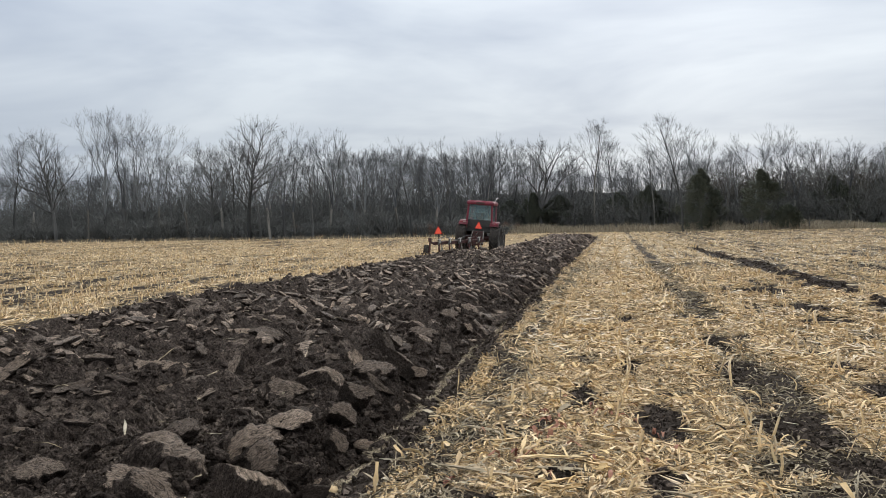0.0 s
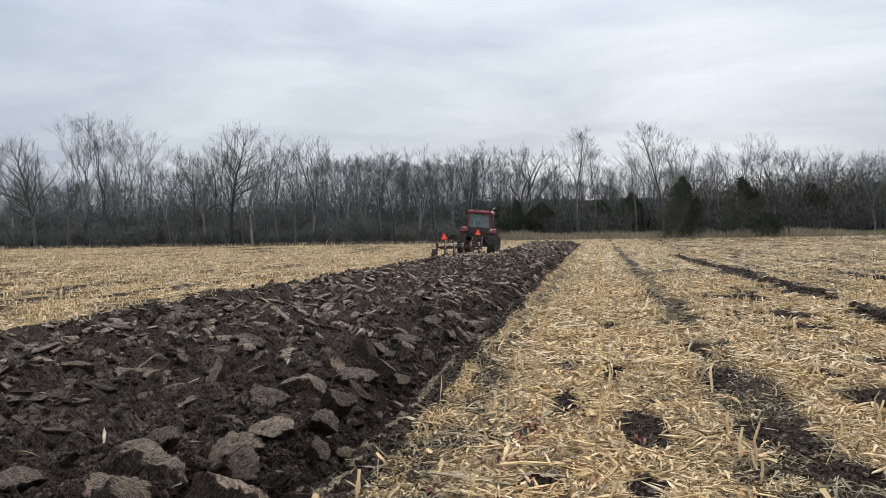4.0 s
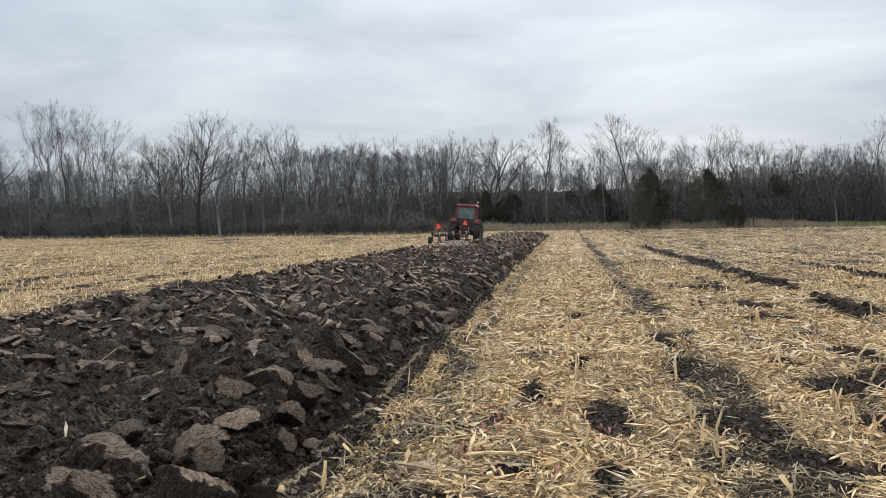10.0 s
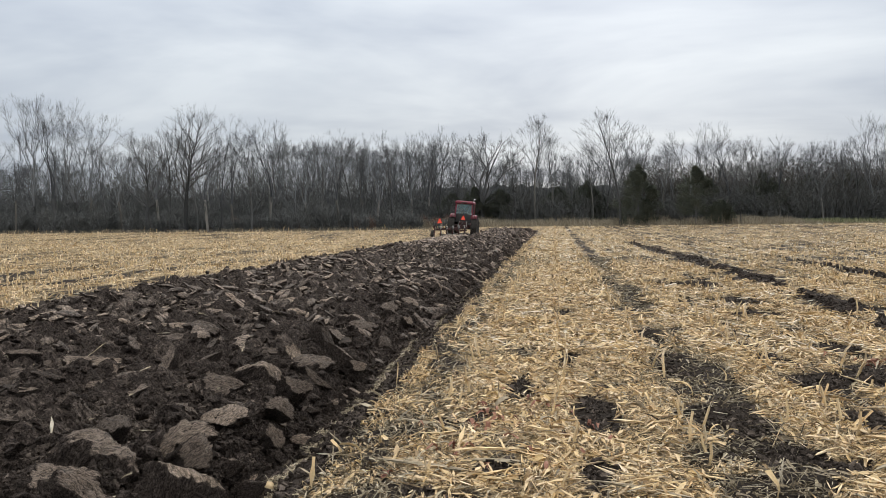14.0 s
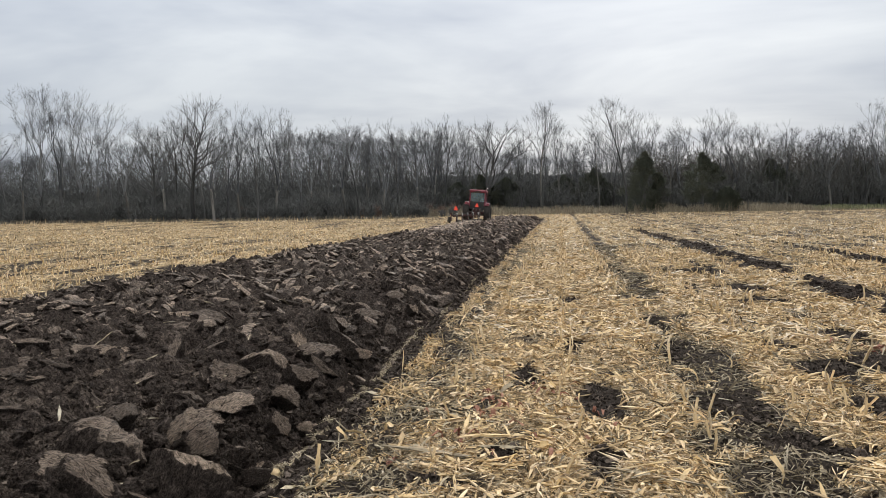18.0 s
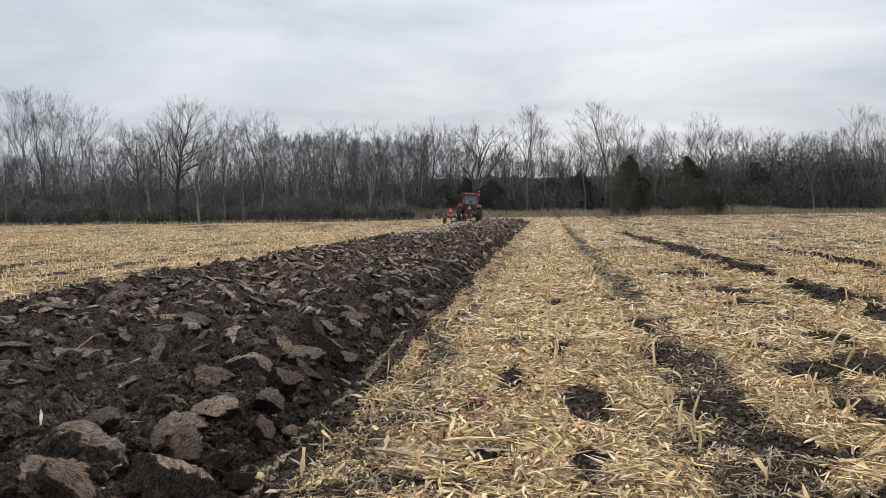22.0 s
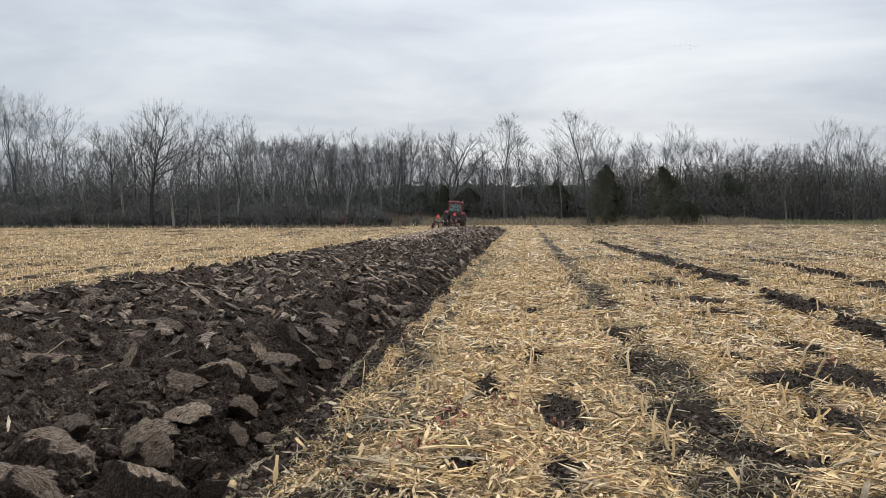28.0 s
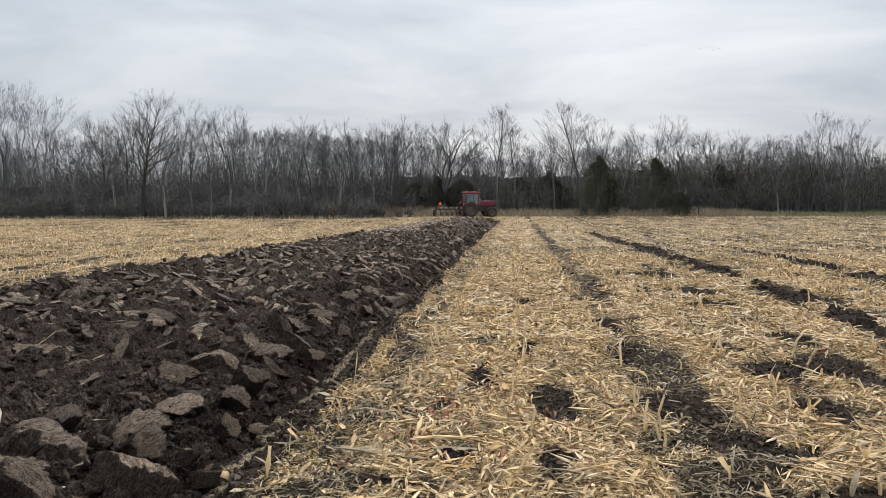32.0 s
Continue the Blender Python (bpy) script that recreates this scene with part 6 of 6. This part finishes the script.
    bmesh.ops.create_cone(bm, cap_ends=False, segments=20, radius1=0.21, radius2=0.21, depth=0.03, matrix=pose(0, 0.72, 1.98, 35))
    rod(bm, (0, 0.72, 1.98), (0, 0.95, 1.6), 0.035, n=8)
    part("steering_wheel", bm, BLACK, cab)
    # fenders with lamps
    for s in (-1, 1):
        fender = part("fender", bmesh.new(), RED, tr, "red fender over the rear wheel")
        bm = bmesh.new()
        rows = []
        for k in range(9):
            a = radians(20 + 115 * k / 8)
            yy, zz = (R + 0.09) * math.cos(a), R + (R + 0.09) * math.sin(a)
            rows.append([bm.verts.new((s * xx, yy, zz + dz)) for xx, dz in ((0.62, -0.02), (0.64, 0.02), (1.10, 0.02), (1.13, -0.05))])
        for a, b in zip(rows, rows[1:]):
            for i in range(3):
                bm.faces.new((a[i], a[i + 1], b[i + 1], b[i]))
        g = bmesh.ops.solidify(bm, geom=bm.faces, thickness=0.02)
        bmesh.ops.recalc_face_normals(bm, faces=bm.faces)
        part("fender_shell", bm, RED, fender)
        bm = bmesh.new()
        box(bm, s * 0.90, -0.42, 1.66, 0.40, 0.12, 0.16, 0.02)
        part("lamp_box", bm, RED, fender)
        bm = bmesh.new()
        box(bm, s * 0.98, -0.487, 1.66, 0.14, 0.02, 0.10, 0.006)
        part("tail_lamp", bm, LENS, fender)
        bm = bmesh.new()
        box(bm, s * 0.82, -0.487, 1.66, 0.13, 0.02, 0.10, 0.006)
        part("work_lamp", bm, AMBER, fender)
    # exhaust, mirror, steps, tank
    bm = bmesh.new()
    rod(bm, (0.60, 1.28, 1.55), (0.60, 1.28, 2.2), 0.05, n=12)
    rod(bm, (0.60, 1.28, 2.2), (0.60, 1.28, 2.98), 0.026, n=12)
    rod(bm, (0.60, 1.28, 2.98), (0.64, 1.26, 3.12), 0.026, 0.03, 12)
    rod(bm, (0.64, 1.26, 3.12), (0.76, 1.24, 3.17), 0.03, 0.03, 12)
    part("exhaust_pipe", bm, CHROME, tr, "bright exhaust pipe with bent tip")
    for s in (-1, 1):
        bm = bmesh.new()
        rod(bm, (s * 0.7, 1.12, 2.35), (s * 1.0, 1.2, 2.35), 0.015, n=6)
        box(bm, s * 1.02, 1.2, 2.30, 0.14, 0.04, 0.28, 0.015)
        part("mirror", bm, BLACK, tr)
    bm = bmesh.new()
    box(bm, -0.62, 1.25, 0.95, 0.34, 0.85, 0.5, 0.06)
    part("fuel_tank", bm, BLACK, tr)
    for k in range(3):
        bm = bmesh.new()
        box(bm, -0.78, 0.98, 0.52 + 0.3 * k, 0.28, 0.3, 0.03)
        part("step", bm, BLACK, tr)
    # three-point linkage
    for s in (-1, 1):
        bm = bmesh.new()
        rod(bm, (s * 0.28, -0.35, 0.62), (s * 0.42, -1.25, 0.55), 0.04, n=8)
        part("lower_link", bm, BLACK, tr)
        bm = bmesh.new()
        rod(bm, (s * 0.30, -0.40, 1.25), (s * 0.38, -0.9, 0.58), 0.03, n=8)
        part("lift_rod", bm, STEEL, tr)
    bm = bmesh.new()
    rod(bm, (0, -0.42, 1.15), (0, -1.2, 1.05), 0.035, n=8)
    part("top_link", bm, BLACK, tr)
    sign = triangle_sign(tr, 0.0, -0.47, 1.50)
    tr.scale = (1.05, 1.05, 1.05)
    return tr, wheels


# ---- plough: origin on the ground below its headstock, +y ahead ----
def build_plough():
    pl = thing("plough", None, [], "worn red five-furrow semi-mounted plough in the soil", "plough")
    bm = bmesh.new()
    rod(bm, (-0.45, 0, 0.55), (0.45, 0, 0.55), 0.06, n=8)
    rod(bm, (-0.4, 0, 0.55), (0.0, 0.0, 1.10), 0.045, n=8)
    rod(bm, (0.4, 0, 0.55), (0.0, 0.0, 1.10), 0.045, n=8)
    part("headstock", bm, RUSTRED, pl)
    a, b = Vector((0.55, -0.35, 0.78)), Vector((-1.45, -4.35, 0.78))
    d = (b - a).normalized()
    bm = bmesh.new()
    ang = math.degrees(math.atan2(d.y, d.x))
    box(bm, *((a + b) / 2), (b - a).length, 0.16, 0.18, 0.02, Matrix.Rotation(radians(ang), 4, "Z"))
    rod(bm, (0, 0, 0.7), (0.35, -0.6, 0.78), 0.06, n=8)
    rod(bm, (0, 0, 1.0), (-0.2, -1.9, 0.86), 0.04, n=8)
    part("main_beam", bm, RUSTRED, pl, "long diagonal red beam")
    for k in range(5):
        p = a.lerp(b, (k + 0.35) / 5)
        bottom = part("plough_bottom", bmesh.new(), STEEL, pl, at=pose(*p))
        bm = bmesh.new()
        box(bm, 0, -0.1, 0.03, 0.07, 0.75, 0.12, 0.015)
        for t in range(6):
            u0, u1 = t / 6, (t + 1) / 6
            f = lambda u: Vector((0, -0.42 - 0.28 * math.sin(u * 1.7) + 0.55 * u * u, 0.05 - 0.82 * u))
            rod(bm, f(u0), f(u1), 0.05, 0.045, 6)
        part("standard", bm, RUSTRED, bottom, "curved red standard")
        bm = bmesh.new()
        box(bm, 0, -0.32, 0.21, 0.12, 0.50, 0.04, 0.015)
        rod(bm, (-0.05, -0.12, 0.0), (-0.05, -0.12, 0.24), 0.03, n=8)
        rod(bm, (0.05, -0.50, 0.0), (0.05, -0.50, 0.24), 0.03, n=8)
        part("trip_toggle", bm, [WHITE], bottom, "pale toggle on top of the standard")
        bm = bmesh.new()
        box(bm, 0.0, -0.30, 0.10, 0.10, 0.34, 0.16, 0.02)
        rod(bm, (-0.09, -0.30, 0.04), (0.09, -0.30, 0.04), 0.035, n=8)
        rod(bm, (0, -0.52, 0.10), (0, -0.70, -0.10), 0.035, n=6)
        part("trip_spring", bm, BLACK, bottom, "black trip spring")
        bm = bmesh.new()
        g = []
        for i in range(6):
            for j in range(5):
                u, v = i / 5, j / 4
                g.append(bm.verts.new((-0.10 + 0.45 * u + 0.12 * v * u, -0.25 - 0.62 * u + 0.06 * v, -0.80 + 0.44 * v + 0.03 * u - 0.16 * u * (v - 0.5) ** 2)))
        for i in range(5):
            for j in range(4):
                bm.faces.new((g[i * 5 + j], g[i * 5 + j + 1], g[i * 5 + j + 6], g[i * 5 + j + 5]))
        bmesh.ops.solidify(bm, geom=bm.faces, thickness=0.012)
        part("mouldboard", bm, STEEL, bottom, "polished steel mouldboard")
        bm = bmesh.new()
        rod(bm, (-0.02, 0.22, -0.48), (0.02, 0.22, -0.48), 0.24, n=20)
        rod(bm, (0.0, 0.12, 0.0), (0.0, 0.22, -0.48), 0.03, n=6)
        part("coulter", bm, STEEL, bottom)
    # tail wheel, mast and sign
    tail = wheel(pl, "tail_wheel", -1.78, -4.75, 0.36, 0.22, 0.20, 12)
    bm = bmesh.new()
    rod(bm, b, (-1.62, -4.6, 0.86), 0.06, n=8)
    rod(bm, (-1.62, -4.6, 0.9), (-1.62, -4.75, 0.36), 0.05, n=8)
    rod(bm, (-1.62, -4.75, 0.36), (-1.80, -4.75, 0.36), 0.04, n=8)
    box(bm, -1.62, -4.6, 0.98, 0.16, 0.2, 0.2, 0.03)
    part("tail_arm", bm, RUSTRED, pl)
    bm = bmesh.new()
    rod(bm, (-1.25, -4.1, 0.8), (-1.25, -4.15, 1.55), 0.025, n=8)
    part("sign_post", bm, BLACK, pl)
    triangle_sign(pl, -1.25, -4.19, 1.42, 0.44)
    # two hoses
    bm = bmesh.new()
    for s in (0.0, 0.08):
        for t in range(8):
            f = lambda u: Vector((-0.1 + s - 1.2 * u, -0.2 - 3.6 * u, 1.0 + 0.1 * math.sin(u * 9)))
            rod(bm, f(t / 8), f((t + 1) / 8), 0.014, n=5)
    part("hydraulic_hose", bm, BLACK, pl)
    return pl, tail


TRACTOR, WHEELS = build_tractor()
PLOUGH, TAIL = build_plough()


# ---- the soil that the plough turns: slices that roll up behind it ----
def build_slices():
    rng = random.Random(9)
    made = []
    temps = [slab_arrays(300 + i, 1, 0.8, 0.2, 0.0, 0.1) for i in range(8)]
    y = PLOUGH0
    k = 0
    while y < END - 1:
        step = 1.3
        n, half = 56, (FRESH - LEFT) / 2
        M = []
        for q in range(n):
            size, tilt = rng.uniform(0.05, 0.16), rng.gauss(28, 14)
            M.append(np.array(faced(rng.uniform(-half + 0.3, half + 0.1), rng.uniform(0, step), 0.08 + size * 0.4, size * 1.25, size * rng.uniform(0.4, 0.8), size * rng.uniform(0.3, 0.7), rng.gauss(-40, 45), tilt, rng.gauss(32, 30)))[:3])
        M = np.array(M)
        which = np.arange(n) % 8
        V, F = scatter([(c[0], c[1]) for c in temps], which, M)
        ups = np.concatenate([np.tile(temps[q][2], int((which == q).sum())) for q in range(8)])
        # the broken bed under the slabs
        xs, ys = np.linspace(-half - 0.02, half + 0.05, 14), np.linspace(-0.05, step + 0.05, 10)
        GV, GF = grid(xs, ys, lambda X, Y: 0.05 + 0.16 * (fbm(X * 3.4 + k * 7, Y * 3.4, 5) - 0.5) - 0.22 * smooth(-half + 0.7, -half, X))
        GF = np.concatenate([GF[:, :3], GF[:, [0, 2, 3]]])
        F = np.concatenate([F, GF + len(V)])
        V = np.concatenate([V, GV])
        ups = np.concatenate([ups, np.zeros(len(GV))])
        ob = thing("soil_slice", clod_mesh("soil_slice", V, F, ups, BED), [], "freshly turned slice of dark soil behind the plough", "soil", "slices turned by the plough")
        made.append((ob, y, y + step))
        y += step
        k += 1
    return made


SLICES = build_slices()


# ---- geese far off, flying away ----
def build_geese():
    made = []
    for k in range(7):
        root = thing("goose", None, [], "dark goose flying far off under the clouds", "bird", "geese in a line")
        bm = bmesh.new()
        bmesh.ops.create_uvsphere(bm, u_segments=10, v_segments=7, radius=1)
        bmesh.ops.scale(bm, vec=(0.14, 0.42, 0.13), verts=bm.verts)
        rod(bm, (0, 0.32, 0.04), (0, 0.78, 0.09), 0.06, 0.035, 7)
        part("body", bm, FEATHER, root)
        for s in (-1, 1):
            bm = bmesh.new()
            pts = [(0.08 * s, 0.16, 0), (0.45 * s, 0.18, 0.10), (0.82 * s, 0.0, 0.06), (0.45 * s, -0.10, 0.10), (0.08 * s, -0.18, 0)]
            f = bm.faces.new([bm.verts.new(p) for p in pts])
            bmesh.ops.triangulate(bm, faces=[f])
            bmesh.ops.solidify(bm, geom=bm.faces, thickness=0.03)
            made.append((part("wing", bm, FEATHER, root), s, k))
        root.scale = (0.5, 0.5, 0.5)
        GEESE.append(root)
    return made


FEATHER = material("dark_feathers", [(0.3, (0.05, 0.045, 0.04)), (0.7, (0.10, 0.09, 0.08))], 6, 0.9, spec=0.1)
GEESE = []
WINGS = build_geese()


# ---- what moves ----
def tractor_line():
    """Rear axle place and heading (degrees to the right) in steps of a tenth of a second."""
    x, y, out = -7.98, 47.0, []
    for i in range(321):
        t = i / 10
        head = 66 * float(smooth(28.3, 33.4, t)) / float(smooth(28.3, 33.4, 32.0))
        v = 1.62 if t < 28.5 else 1.62 - 0.25 * float(smooth(28.5, 30, t))
        out.append((t, x, y, head))
        x += 0.1 * v * math.sin(radians(head))
        y += 0.1 * v * math.cos(radians(head))
    return out


def goose_place(t, k):
    """A slanting line of geese that crosses overhead and draws away."""
    u = t - 23.0
    side = (0.0, 1.3, 2.4, 3.7, -1.9, -4.2, 0.6)[k]
    back = (0.0, 0.7, 1.6, 1.2, 0.5, 0.9, 2.6)[k]
    return pose(21.2 + 7 * u + side, 194 + 19 * u - 2 * back, 46.2 + 2.4 * max(u, 0) - back, 0, 0, -20)


def motions():
    line = tractor_line()
    rows, prow, spin = [], [], 0.0
    ph = 0.0
    spins, quick = [], []
    for i, (t, x, y, head) in enumerate(line):
        # right wheels run in the furrow until the turn
        lift = float(smooth(28.4, 30.5, t))
        lean = 5.6 * (1 - lift) + 1.0 * lift
        bump = 0.6 * (float(vnoise(t * 1.7, 0.5, 3)) - 0.5)
        z = float(lie(y)) - 0.12 * (1 - lift)
        m = pose(x, y, z, bump * 0.6, 0, -head) @ pose(0, 0, 0, 0, lean + bump, 0)
        hitch = m @ Vector((0, -0.95, 0))
        if i:
            ph += (head - ph) * 0.012
        pm = pose(hitch.x, hitch.y, float(lie(hitch.y)) - 0.16 + 0.38 * lift, 0, 0, -ph)
        if i:
            spin += math.degrees(0.1 * 1.62 / 0.86)
        if i % 5 == 0:
            rows.append((t, m))
            prow.append((t, pm))
            spins.append((t, spin))
        if i % 2 == 0:
            quick.append((t, spin))
    walk(TRACTOR, rows)
    walk(PLOUGH, prow)
    for w, r in zip(WHEELS, (0.86, 0.86, 0.62, 0.62)):
        base = w.matrix_basis.translation.copy()
        walk(w, [(t, Matrix.Translation(base) @ pose(0, 0, 0, -s * 0.86 / r, 0, 0)) for t, s in spins])
    base = TAIL.matrix_basis.translation.copy()
    walk(TAIL, [(t, Matrix.Translation(base) @ pose(0, 0, 0, -s * 0.86 / 0.36, 0, 0)) for t, s in quick])
    cx = (LEFT + FRESH) / 2
    for ob, y0, y1 in SLICES:
        # the rear of the plough passes
        t1 = next((t for t, m in prow if m.translation.y - 3.6 > y0), 31.0)
        z = float(lie(y0))
        low, up = pose(cx - 0.35, y0, z - 0.62, 0, -10, 0), pose(cx, y0, z, 0, 0, 0)
        t0 = max(t1 - 0.9, 0.05)
        walk(ob, [(0.0, up if t1 <= 0.2 else low)] + ([(t0, low), (max(t1, t0 + 0.3), up)] if t1 > 0.2 else []) + [(32.0, up)])
    # the geese: wings beat, the line drifts off towards the wood
    for k, ob in enumerate(GEESE):
        walk(ob, [(t, goose_place(t, k)) for t in (0.0, 8.0, 16.0, 20.0, 23.0, 28.0, 32.0)])
    for w, s, k in WINGS:
        walk(w, [(i * 0.2, pose(0, 0, 0, 0, -s * 28 * math.sin(i * 0.2 * 2 * math.pi * 1.3 + k * 1.9), 0)) for i in range(161)])


motions()
